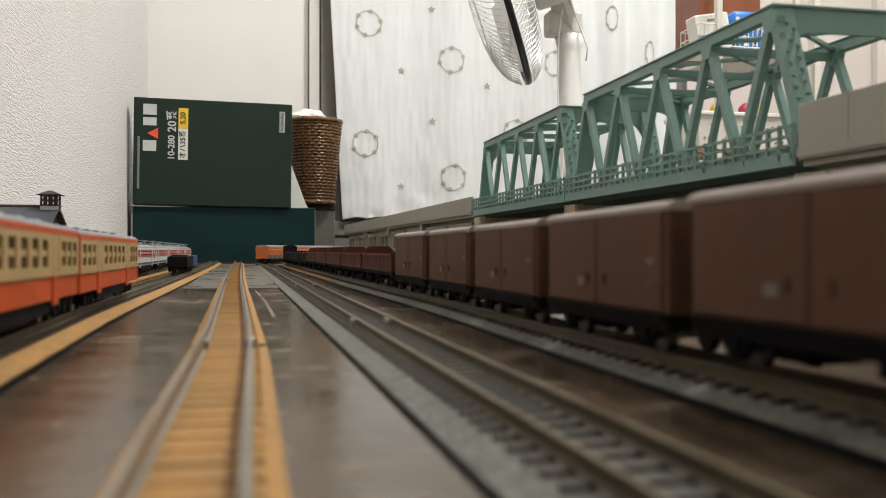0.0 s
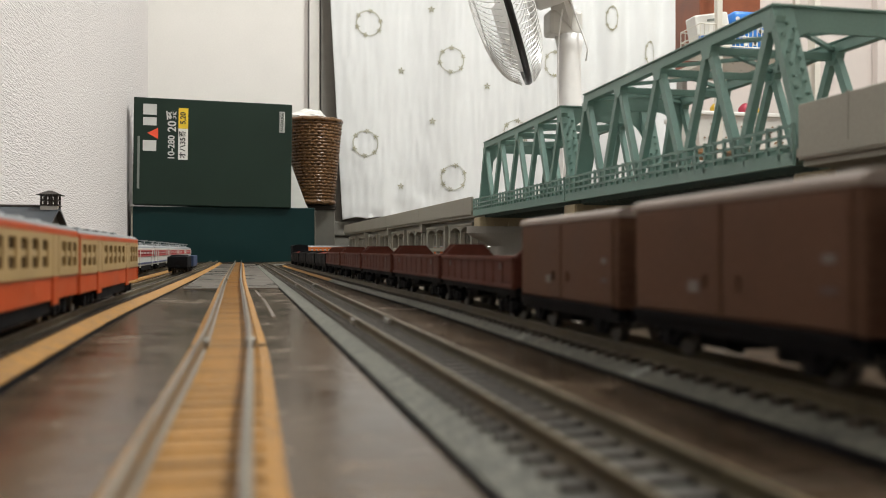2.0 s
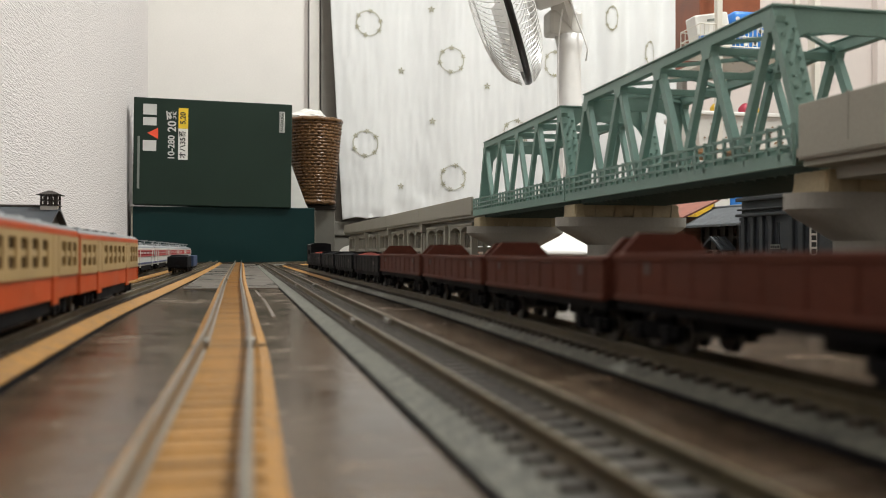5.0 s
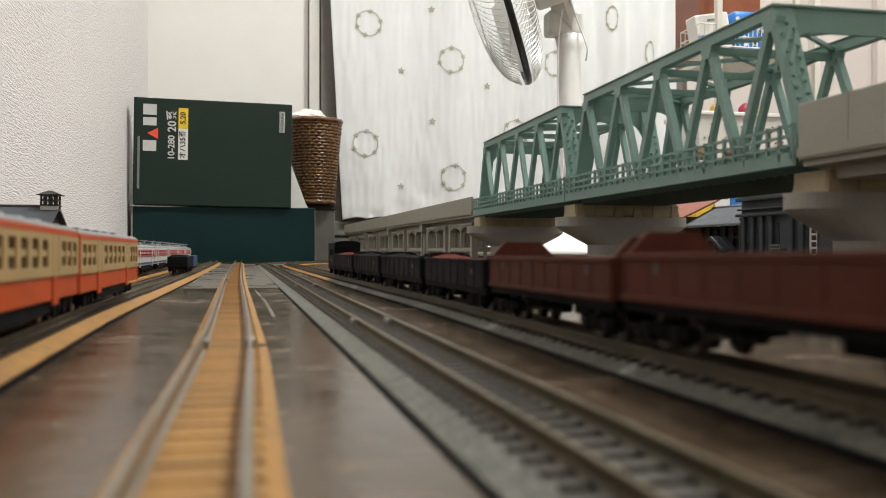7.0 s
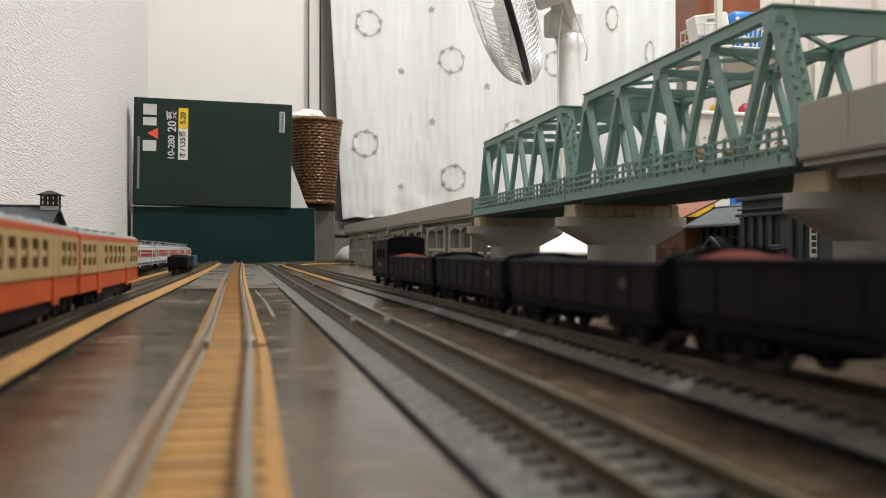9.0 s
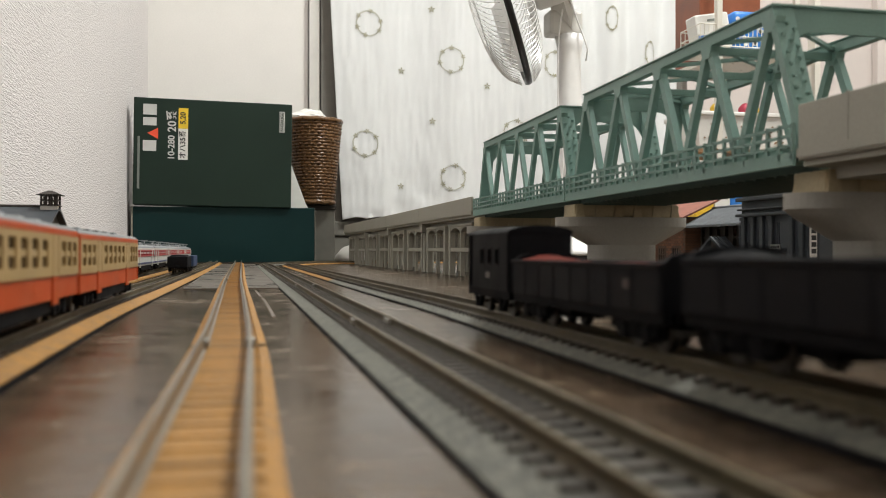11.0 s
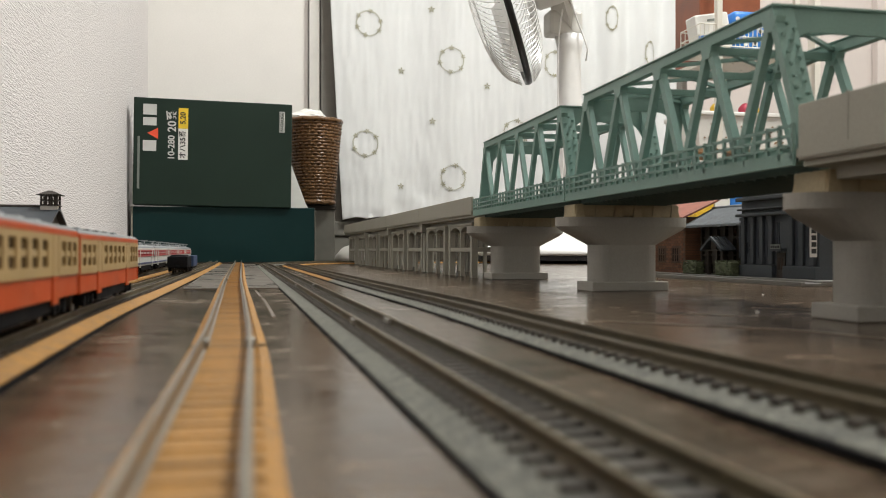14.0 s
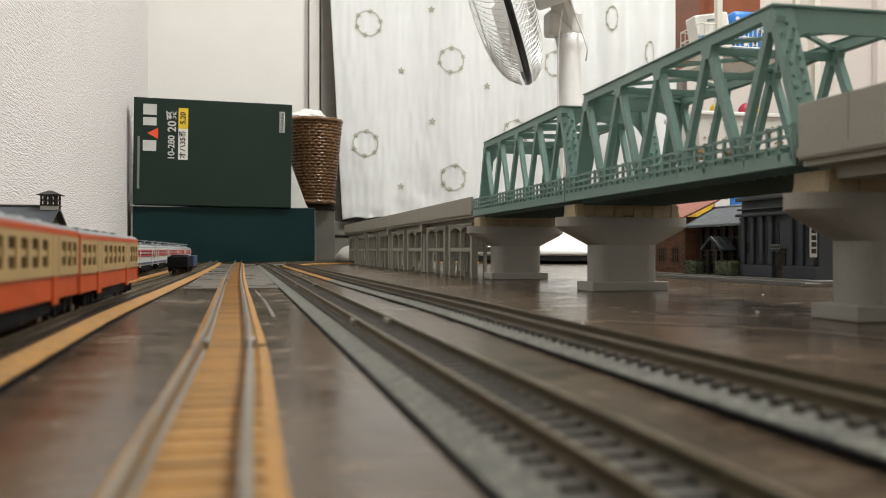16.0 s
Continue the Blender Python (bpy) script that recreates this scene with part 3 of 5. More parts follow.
def viaduct_section(y0, y1, at, crest, joints=1, label="beige grey plastic viaduct section with solid parapets"):
    t = thing("viaduct_section", label, "viaduct", "viaduct sections", at)
    bm = B(); box(bm, BX0 - 0.004, BX1 + 0.004, y0 + 0.0004, y1 - 0.0004, 0.0515, 0.0565, 0.0004)
    box(bm, BX0 + 0.006, BX1 - 0.006, y0 + 0.0004, y1 - 0.0004, 0.0475, 0.0515)
    part("deck", bm, M_CONC, t)
    for x, out in ((BX0 - 0.005, -1), (BX1 + 0.005, 1)):
        bm = B(); box(bm, x - 0.001, x + 0.001, y0 + 0.0004, y1 - 0.0004, 0.0535, crest, 0.0004)
        box(bm, x - 0.0016, x + 0.0016, y0 + 0.0004, y1 - 0.0004, 0.0545, 0.0575)
        par = part("parapet", bm, M_CONC, t)
        bm = B()
        y = y0 + 0.0305
        while y < y1 - 0.005 and joints:
            box(bm, x - 0.0012, x + 0.0012, y - 0.0004, y + 0.0004, 0.0575, crest + 0.0002)
            y += 0.031
        if joints:
            part("parapet_joint", bm, M_CONC, par)
        else:
            bm.free()
    for x in (0.2025, 0.2355):
        for g in (-0.0049, 0.0049):
            bm = B(); box(bm, x + g - 0.0005, x + g + 0.0005, y0 + 0.001, y1 - 0.001, 0.0585, 0.061)
            part("rail", bm, M_RAIL_B, t)
    return t


for a, b in ((-0.24, 0.0125), (0.0125, 0.2542)):
    viaduct_section(a, b, TURN, 0.0722)
for a, b in ((0.7025, 0.92), (0.92, 1.13), (1.13, 1.34), (1.34, 1.585)):
    viaduct_section(a, b, FAR_TURN, 0.0688, 0)


def viaduct_frame(y):
    """A rigid frame of legs, two openings wide, in two rows under the deck."""
    t = thing("viaduct_leg_frame", "grey plastic viaduct leg frame with arched openings", "viaduct leg", "viaduct legs", FAR_TURN @ pose(0, y, 0))
    for x in (0.193, 0.243):
        for yy in (-0.0392, 0.0392):
            bm = B(); box(bm, x - 0.0028, x + 0.0028, yy - 0.0028, yy + 0.0028, 0, 0.0475, 0.0005)
            part("leg", bm, M_CONC, t)
        for lo, hi in ((-0.0364, 0.0364),):
            mid = (lo + hi) / 2
            bm = B(); box(bm, x - 0.0018, x + 0.0018, mid - 0.002, mid + 0.002, 0, 0.0475, 0.0003)
            part("mullion", bm, M_CONC, t)
            bm = B(); box(bm, x - 0.002, x + 0.002, lo, hi, 0.0225, 0.0262, 0.0003)
            part("tie_beam", bm, M_CONC, t)
            for a0, a1 in ((lo, mid - 0.002), (mid + 0.002, hi)):
                bm = B()
                n = 8
                low = [(a0 + (a1 - a0) * k / n, 0.0405 + 0.004 * math.sin(math.pi * k / n) ** 0.5) for k in range(n + 1)]
                out = [(a0, 0.0475)] + low + [(a1, 0.0475)]
                a = [bm.verts.new((x - 0.002, p, q)) for p, q in out]
                b = [bm.verts.new((x + 0.002, p, q)) for p, q in out]
                for i in range(len(out)):
                    j = (i + 1) % len(out)
                    bm.faces.new((a[i], a[j], b[j], b[i]))
                bm.faces.new(a)
                bm.faces.new(b[::-1])
                part("arch", bm, M_CONC, t)
    bm = B(); box(bm, 0.19, 0.246, -0.0425, 0.0425, 0.0455, 0.0478, 0.0003)
    part("cap_slab", bm, M_CONC, t)
    for yy in (-0.0392, 0.0392):
        bm = B(); box(bm, 0.195, 0.241, yy - 0.002, yy + 0.002, 0.0225, 0.0265)
        part("cross_beam", bm, M_CONC, t)


for y in (0.767, 0.866, 0.973, 1.078, 1.183, 1.288, 1.4, 1.52):
    viaduct_frame(y)


def viaduct_post(y):
    t = thing("viaduct_joint_pier", "slim grey plastic pier under a viaduct joint", "viaduct leg", "viaduct legs", FAR_TURN @ pose(0, y, 0))
    bm = B(); box(bm, 0.186, 0.25, -0.006, 0.006, 0.043, 0.0535, 0.0005)
    part("cap", bm, M_CONC, t)
    for x in (0.193, 0.243):
        bm = B(); box(bm, x - 0.003, x + 0.003, -0.004, 0.004, 0, 0.043, 0.0004)
        part("leg", bm, M_CONC, t)


for y in (0.92, 1.13, 1.34):
    viaduct_post(y)


# ---- rolling stock: local y along the track, z from the rail top, the end at -y leads ----
def wheelset(t, y, wheel=0.0018):
    bm = B()
    for x in (-0.0042, 0.0042):
        pts = [(0.0031, -0.0009), (0.0035, -0.0006), (0.0031, 0.0009)]
        rings = [[bm.verts.new((x + o * (1 if x < 0 else -1), y + r * math.cos(k * math.tau / 18), wheel + r * math.sin(k * math.tau / 18))) for k in range(18)] for r, o in pts]
        for a, b in zip(rings, rings[1:]):
            for k in range(18):
                bm.faces.new((a[k], a[(k + 1) % 18], b[(k + 1) % 18], b[k]))
        bm.faces.new(rings[0]); bm.faces.new(rings[-1])
    beam(bm, (-0.0075, y, wheel), (0.0075, y, wheel), 0.0011, 0.0011)
    part("wheelset", bm, M_WHEEL, t)


def axle_guards(t, ys, half, z0):
    for x in (-half, half):
        for y in ys:
            bm = B()
            box(bm, x - 0.0006, x + 0.0006, y - 0.0065, y + 0.0065, z0 - 0.0012, z0 - 0.0002)
            for s in (-1, 1):
                beam(bm, (x, y + s * 0.0055, z0), (x, y + s * 0.0012, 0.0006), 0.0012, 0.0013)
            box(bm, x - 0.0011, x + 0.0011, y - 0.0014, y + 0.0014, 0.0002, 0.0034, 0.0003)
            part("axle_guard", bm, M_BLACK, t)


def couplers(t, L):
    for s in (-1, 1):
        bm = B(); box(bm, -0.0016, 0.0016, min(s * L / 2, s * (L / 2 + 0.0026)), max(s * L / 2, s * (L / 2 + 0.0026)), 0.003, 0.0056, 0.0004)
        part("coupler", bm, M_BLACK, t)


def underframe(t, L, half, z0, z1):
    bm = B(); box(bm, -half * 0.7, half * 0.7, -L / 2, L / 2, z0, z1, 0.0002)
    for x in (-half + 0.0008, half - 0.0008):
        box(bm, x - 0.0007, x + 0.0007, -L / 2, L / 2, z0 - 0.0004, z1)
    for k in (-0.18, 0.2):
        box(bm, -half * 0.5, half * 0.4, L * k - 0.005, L * k + 0.005, z0 - 0.003, z0)
    part("underframe", bm, M_BLACK, t)


def marking(t, x, y, z, w, h, where=-1, ink=None):
    bm = B(); box(bm, min(x, x + where * 0.00018), max(x, x + where * 0.00018), y - w / 2, y + w / 2, z, z + h)
    part("lettering", bm, ink or M_LETTER, t, "small pale lettering")


def boxcar():
    L, h = 0.061, 0.0094
    t = thing("boxcar", "brown two-axle model boxcar with sliding doors", "freight wagon", "freight train wagons")
    bm = B(); box(bm, -h, h, -L / 2, L / 2, 0.0058, 0.0243, 0.0004)
    body = part("body", bm, M_BOXCAR, t)
    for k in range(12):
        y = -L / 2 + 0.002 + k * (L - 0.004) / 11
        bm = B()
        for s in (-1, 1):
            box(bm, s * h - 0.0002, s * h + 0.0002, y - 0.0003, y + 0.0003, 0.0062, 0.0236)
        part("rib", bm, M_BOXCAR, body)
    for s in (-1, 1):
        for a in (-1, 1):
            bm = B(); box(bm, s * (h + 0.0001) - 0.0004, s * (h + 0.0001) + 0.0004, a * 0.0146 - 0.0142, a * 0.0146 + 0.0142, 0.0064, 0.0232, 0.0003)
            door = part("door", bm, M_BOXCAR, t)
            bm = B(); box(bm, s * (h + 0.0007) - 0.0003, s * (h + 0.0007) + 0.0003, a * 0.0045 - 0.0004, a * 0.0045 + 0.0004, 0.0105, 0.0125)
            part("door_handle", bm, M_BOXCAR, door)
        bm = B(); box(bm, s * h - 0.0008, s * h + 0.0008, -L / 2 + 0.001, L / 2 - 0.001, 0.0051, 0.0061)
        part("sole_bar", bm, M_BLACK, t)
        marking(t, s * (h + 0.0005), 0.008, 0.0098, 0.0032, 0.0018, s)
        marking(t, s * (h + 0.0005), -0.025, 0.0145, 0.0022, 0.0011, s)
        marking(t, s * (h + 0.0005), -0.025, 0.0108, 0.003, 0.0008, s, M_FAINT)
    n = 10
    prof = [(-h - 0.0003, 0.024)] + [(-(h + 0.0003) * math.cos(math.pi * k / n), 0.0243 + 0.0014 * math.sin(math.pi * k / n)) for k in range(n + 1)] + [(h + 0.0003, 0.024)]
    bm = B(); prism(bm, [(-h - 0.0004, 0.0236), (-h - 0.0004, 0.0245)] + [(x, z + 0.0003) for x, z in prof[2:-2]] + [(h + 0.0004, 0.0245), (h + 0.0004, 0.0236)], -L / 2 - 0.0004, L / 2 + 0.0004)
    roof = part("roof", bm, M_BOXROOF, t)
    for k in range(9):
        y = -L / 2 + 0.003 + k * (L - 0.006) / 8
        bm = B(); prism(bm, [(x, z + 0.0002) for x, z in prof[1:-1]], y - 0.0004, y + 0.0004)
        part("roof_seam", bm, M_BOXROOF, roof)
    for s in (-1, 1):
        bm = B()
        for k in range(7):
            z = 0.0085 + k * 0.0019
            box(bm, -h + 0.001, h - 0.001, s * L / 2 - 0.0003, s * L / 2 + 0.0003, z, z + 0.0007)
        part("end_rib", bm, M_BOXCAR, body)
    underframe(t, L, h, 0.0036, 0.0056)
    for y in (-0.0195, 0.0195):
        wheelset(t, y)
    axle_guards(t, (-0.0195, 0.0195), 0.0078, 0.0052)
    couplers(t, L)
    return t


def bogie(t, y0, span=0.0105):
    for y in (y0 - span / 2, y0 + span / 2):
        wheelset(t, y)
    for x in (-0.0072, 0.0072):
        bm = B(); box(bm, x - 0.0009, x + 0.0009, y0 - 0.009, y0 + 0.009, 0.0014, 0.0036, 0.0003)
        for y in (y0 - span / 2, y0 + span / 2):
            box(bm, x - 0.0014, x + 0.0014, y - 0.0017, y + 0.0017, 0.0003, 0.0036, 0.0003)
        for k in range(3):
            box(bm, x - 0.0012, x + 0.0012, y0 - 0.0018 + k * 0.0013, y0 - 0.001 + k * 0.0013, 0.0008, 0.004)
        part("bogie_frame", bm, M_BLACK, t)
    bm = B(); box(bm, -0.0062, 0.0062, y0 - 0.0035, y0 + 0.0035, 0.0022, 0.0058)
    part("bolster", bm, M_BLACK, t)


def hopper_wagon():
    L, h = 0.0885, 0.0094
    t = thing("hopper_wagon", "maroon model hopper wagon with raised trapezoid ends", "freight wagon", "freight train wagons")
    ztop = 0.0157
    for s in (-1, 1):
        bm = B(); box(bm, s * h - 0.0005, s * h + 0.0005, -L / 2, L / 2, 0.0076, ztop, 0.0002)
        side = part("side", bm, M_HOPPER, t)
        bm = B(); box(bm, s * (h + 0.0003) - 0.0006, s * (h + 0.0003) + 0.0006, -L / 2, L / 2, ztop - 0.0011, ztop + 0.0002, 0.0002)
        part("top_rail", bm, M_HOPPER, side)
        bm = B(); box(bm, s * (h + 0.0003) - 0.0006, s * (h + 0.0003) + 0.0006, -L / 2, L / 2, 0.0072, 0.0083, 0.0002)
        part("bottom_rail", bm, M_HOPPER, side)
        for k in range(10):
            y = -L / 2 + 0.001 + k * (L - 0.002) / 9
            bm = B(); box(bm, s * (h + 0.0002) - 0.0005, s * (h + 0.0002) + 0.0005, y - 0.0004, y + 0.0004, 0.0082, ztop - 0.0008)
            part("post", bm, M_HOPPER, side)
        marking(t, s * (h + 0.0006), -0.032, 0.0122, 0.0024, 0.002, s, M_FAINT)
        marking(t, s * (h + 0.0006), 0.03, 0.0122, 0.002, 0.002, s, M_FAINT)
    for s in (-1, 1):
        out = [(-h, 0.0076), (h, 0.0076), (h, ztop), (h - 0.004, ztop + 0.0042), (-h + 0.004, ztop + 0.0042), (-h, ztop)]
        bm = B(); prism(bm, out, s * (L / 2 - 0.0008) - 0.0006, s * (L / 2 - 0.0008) + 0.0006)
        part("end_plate", bm, M_HOPPER, t)
    bm = B()
    frustum(bm, (-h + 0.0007, h - 0.0007, -L / 2 + 0.002, L / 2 - 0.002, 0.0095), (-h + 0.0007, h - 0.0007, -L / 2 + 0.002, L / 2 - 0.002, 0.0153))
    part("load", bm, M_HOPPER, t)
    underframe(t, L, h, 0.0058, 0.0074)
    for y in (-0.032, 0.032):
        bogie(t, y)
    couplers(t, L)
    return t


def gondola(load):
    L, h = 0.0878, 0.0092
    t = thing("gondola_wagon", "black model gondola wagon loaded with " + ("reddish ore" if load == "red" else "black coal"), "freight wagon", "freight train wagons")
    ztop = 0.0147
    for s in (-1, 1):
        bm = B(); box(bm, s * h - 0.0005, s * h + 0.0005, -L / 2, L / 2, 0.006, ztop, 0.0002)
        side = part("side", bm, M_BLACKB, t)
        bm = B(); box(bm, s * (h + 0.0003) - 0.0006, s * (h + 0.0003) + 0.0006, -L / 2, L / 2, ztop - 0.0008, ztop + 0.0002, 0.0002)
        part("top_rail", bm, M_BLACKB, side)
        for k in range(9):
            y = -L / 2 + 0.001 + k * (L - 0.002) / 8
            bm = B(); box(bm, s * (h + 0.0002) - 0.0005, s * (h + 0.0002) + 0.0005, y - 0.0004, y + 0.0004, 0.006, ztop - 0.0006)
            part("post", bm, M_BLACKB, side)
        marking(t, s * (h + 0.0006), -0.03, 0.01, 0.0024, 0.0018, s, M_FAINT)
        out = [(-h, 0.006), (h, 0.006), (h, ztop), (h - 0.0016, ztop + 0.0014), (h - 0.0042, ztop + 0.002), (-h + 0.0042, ztop + 0.002), (-h + 0.0016, ztop + 0.0014), (-h, ztop)]
        bm = B(); prism(bm, out, s * (L / 2 - 0.0008) - 0.0006, s * (L / 2 - 0.0008) + 0.0006)
        part("end_plate", bm, M_BLACKB, t)
    bm = B()
    nx, ny = 9, 34
    rng = random.Random(5)
    grid = []
    for j in range(ny + 1):
        row = []
        for i in range(nx + 1):
            u, v = i / nx * 2 - 1, j / ny * 2 - 1
            z = 0.0137 + 0.0008 * (1 - u ** 4) + 0.0014 * (1 - u ** 4) * max(0.0, (abs(v) - 0.72) / 0.28) + rng.uniform(-0.0003, 0.0003)
            row.append(bm.verts.new((u * (h - 0.0006), v * (L / 2 - 0.0016), z)))
        grid.append(row)
    for a, b in zip(grid, grid[1:]):
        for i in range(nx):
            bm.faces.new((a[i], a[i + 1], b[i + 1], b[i]))
    part("load", bm, M_REDLOAD if load == "red" else M_COAL, t, "load piled up at the wagon ends")
    underframe(t, L, h, 0.0044, 0.006)
    for y in (-0.03, 0.03):
        bogie(t, y)
    couplers(t, L)
    return t


def brake_van():
    L, h = 0.0455, 0.009
    t = thing("brake_van", "black model brake van with windows and an end platform", "freight wagon", "freight train wagons")
    a, b = -L / 2 + 0.0005, L / 2 - 0.007
    wins = [a + 0.01, a + 0.018, a + 0.026]
    bm = B()
    for s in (-1, 1):
        ys = [a] + [v for w in wins for v in (w - 0.0019, w + 0.0019)] + [b]
        for k in range(0, len(ys), 2):
            box(bm, s * h - 0.0004, s * h + 0.0004, ys[k], ys[k + 1], 0.0062, 0.0225)
        for w in wins:
            box(bm, s * h - 0.0004, s * h + 0.0004, w - 0.0019, w + 0.0019, 0.0062, 0.0135)
            box(bm, s * h - 0.0004, s * h + 0.0004, w - 0.0019, w + 0.0019, 0.0182, 0.0225)
    for y in (a, b):
        box(bm, -h, h, y - 0.0004, y + 0.0004, 0.0062, 0.0225)
    bmesh.ops.remove_doubles(bm, verts=bm.verts, dist=0.00002)
    body = part("body", bm, M_BLACKB, t)
    for s in (-1, 1):
        for w in wins:
            bm = B()
            for d in (-0.0019, 0.0019):
                box(bm, s * h - 0.0006, s * h + 0.0006, w + d - 0.0003, w + d + 0.0003, 0.0132, 0.0185)
            for z in (0.0135, 0.0182):
                box(bm, s * h - 0.0006, s * h + 0.0006, w - 0.0019, w + 0.0019, z - 0.0003, z + 0.0003)
            part("window_frame", bm, M_BLACKB, body)
        marking(t, s * (h + 0.0004), a + 0.02, 0.0095, 0.004, 0.0018, s)
        bm = B(); box(bm, s * (h - 0.0007) - 0.0007, s * (h - 0.0007) + 0.0007, L / 2 - 0.0015, L / 2 - 0.0002, 0.0062, 0.0225)
        part("platform_post", bm, M_BLACKB, t)
    bm = B(); box(bm, -h, h, L / 2 - 0.0012, L / 2 - 0.0006, 0.0062, 0.0122)
    part("railing", bm, M_BLACKB, t)
    n = 10
    prof = [(-(h + 0.0006) * math.cos(math.pi * k / n), 0.0224 + 0.0021 * math.sin(math.pi * k / n)) for k in range(n + 1)]
    bm = B(); prism(bm, prof, -L / 2 - 0.0004, L / 2 + 0.0004)
    part("roof", bm, M_BLACKB, t)
    underframe(t, L, h, 0.0042, 0.0062)
    for y in (-0.013, 0.013):
        wheelset(t, y)
    axle_guards(t, (-0.013, 0.013), 0.0078, 0.0058)
    couplers(t, L)
    return t


def rail_coach(name, label, category, group, L, h, z_low, z_win, z_eave, z_top, low, upper, band, roof_m, windows, doors, extra=None, end=None, sash=0.0008):
    """A passenger car: lower panel, window band with panes, eaves, rounded roof, doors, bogies."""
    t = thing(name, label, category, group)
    bm = B(); box(bm, -h, h, -L / 2, L / 2, z_low, z_win, 0.0003)
    part("lower_body", bm, low, t)
    wb, wt = z_win + (z_eave - z_win) * 0.23, z_win + (z_eave - z_win) * 0.85
    bm = B()
    for s in (-1, 1):
        edges = [-L / 2] + [v for w, ww in windows for v in (w - ww / 2, w + ww / 2)] + [L / 2]
        for k in range(0, len(edges), 2):
            box(bm, s * h - 0.0004, s * h + 0.0004, edges[k], edges[k + 1], z_win, z_eave)
        for w, ww in windows:
            box(bm, s * h - 0.0004, s * h + 0.0004, w - ww / 2, w + ww / 2, z_win, wb)
            box(bm, s * h - 0.0004, s * h + 0.0004, w - ww / 2, w + ww / 2, wt, z_eave)
    for s in (-1, 1):
        box(bm, -h, h, s * (L / 2 - 0.0005) - 0.0005, s * (L / 2 - 0.0005) + 0.0005, z_win, z_eave)
    bmesh.ops.remove_doubles(bm, verts=bm.verts, dist=0.00002)
    side = part("upper_body", bm, upper, t)
    for s in (-1, 1):
        for w, ww in windows:
            bm = B(); box(bm, s * (h - 0.0004) - 0.0001, s * (h - 0.0004) + 0.0001, w - ww / 2, w + ww / 2, wb, wt)
            win = part("window", bm, M_GLASS, t)
            bm = B(); box(bm, s * (h - 0.0001) - 0.0002, s * (h - 0.0001) + 0.0002, w - ww / 2, w + ww / 2, (wb + wt) / 2 - sash, (wb + wt) / 2 + sash)
            part("sash", bm, M_SASH if end is None else M_EMUW, win)
        for d in doors:
            bm = B(); box(bm, s * (h + 0.0001) - 0.0003, s * (h + 0.0001) + 0.0003, d - 0.0036, d + 0.0036, z_low - 0.0012, z_win - 0.0001, 0.0002)
            part("door_lower", bm, low, t)
            bm = B(); box(bm, s * (h + 0.0001) - 0.0004, s * (h + 0.0001) + 0.0004, d - 0.0042, d - 0.0034, z_win, z_eave); box(bm, s * (h + 0.0001) - 0.0004, s * (h + 0.0001) + 0.0004, d + 0.0034, d + 0.0042, z_win, z_eave)
            part("door_frame", bm, upper, t)
    bm = B(); box(bm, -h - 0.0002, h + 0.0002, -L / 2, L / 2, z_eave, z_eave + 0.0016, 0.0002)
    part("eave_band", bm, band, t)
    n = 12
    ze = z_eave + 0.0016
    prof = [(-(h - 0.0002) * math.cos(math.pi * k / n), ze + (z_top - ze) * math.sin(math.pi * k / n) ** 0.7) for k in range(n + 1)]
    bm = B(); prism(bm, prof, -L / 2, L / 2)
    part("roof", bm, roof_m, t)
    if extra:
        extra(t)
    if end is None:
        for s in (-1, 1):
            bm = B(); box(bm, -h - 0.0003, h + 0.0003, s * (L / 2) - 0.0007, s * (L / 2) + 0.0005, z_low, z_eave + 0.0014, 0.0003)
            wall = part("end_wall", bm, low, t)
            bm = B(); box(bm, -0.0034, 0.0034, min(s * (L / 2 + 0.0005), s * (L / 2 + 0.0018)), max(s * (L / 2 + 0.0005), s * (L / 2 + 0.0018)), z_low + 0.0005, z_eave - 0.001, 0.0004)
            part("gangway", bm, M_BLACK, wall, "dark folded gangway")
    bm = B(); box(bm, -0.0088, 0.0088, -L / 2 + 0.034, L / 2 - 0.034, 0.0014, z_low); box(bm, -0.0086, 0.0086, -L * 0.14, L * 0.02, 0.0008, z_low, 0.0004); box(bm, -0.0086, 0.0086, L * 0.06, L * 0.18, 0.001, z_low, 0.0004)
    part("underfloor_gear", bm, M_BLACK, t)
    for s in (-1, 1):
        bogie(t, s * (L / 2 - 0.021), 0.0135)
    couplers(t, L)
    return t


def vents(ys, w, hgt, z):
    def add(t):
        for y in ys:
            bm = B(); box(bm, -w, w, y - 0.0035, y + 0.0035, z - 0.0012, z + hgt, 0.0004)
            part("roof_vent", bm, M_ROOF, t)
    return add


DMU_L = 0.1372
def railcar():
    wins = [(s * v, 0.0056) for s in (-1, 1) for v in (0.0455, 0.0538, 0.0621)] + [(-0.0216 + k * 0.0108, 0.0064) for k in range(5)]
    wins.sort()
    return rail_coach("railcar", "vermilion and cream model diesel railcar with grey roof", "railcar", "parked diesel railcars", DMU_L, 0.0095, 0.0046, 0.0104, 0.0206, 0.0241,
                      M_ORANGE, M_CREAM, M_ORANGE, M_ROOF, wins, (-0.0345, 0.0345), vents([-0.05 + k * 0.02 for k in range(6)], 0.003, 0.0008, 0.0241))


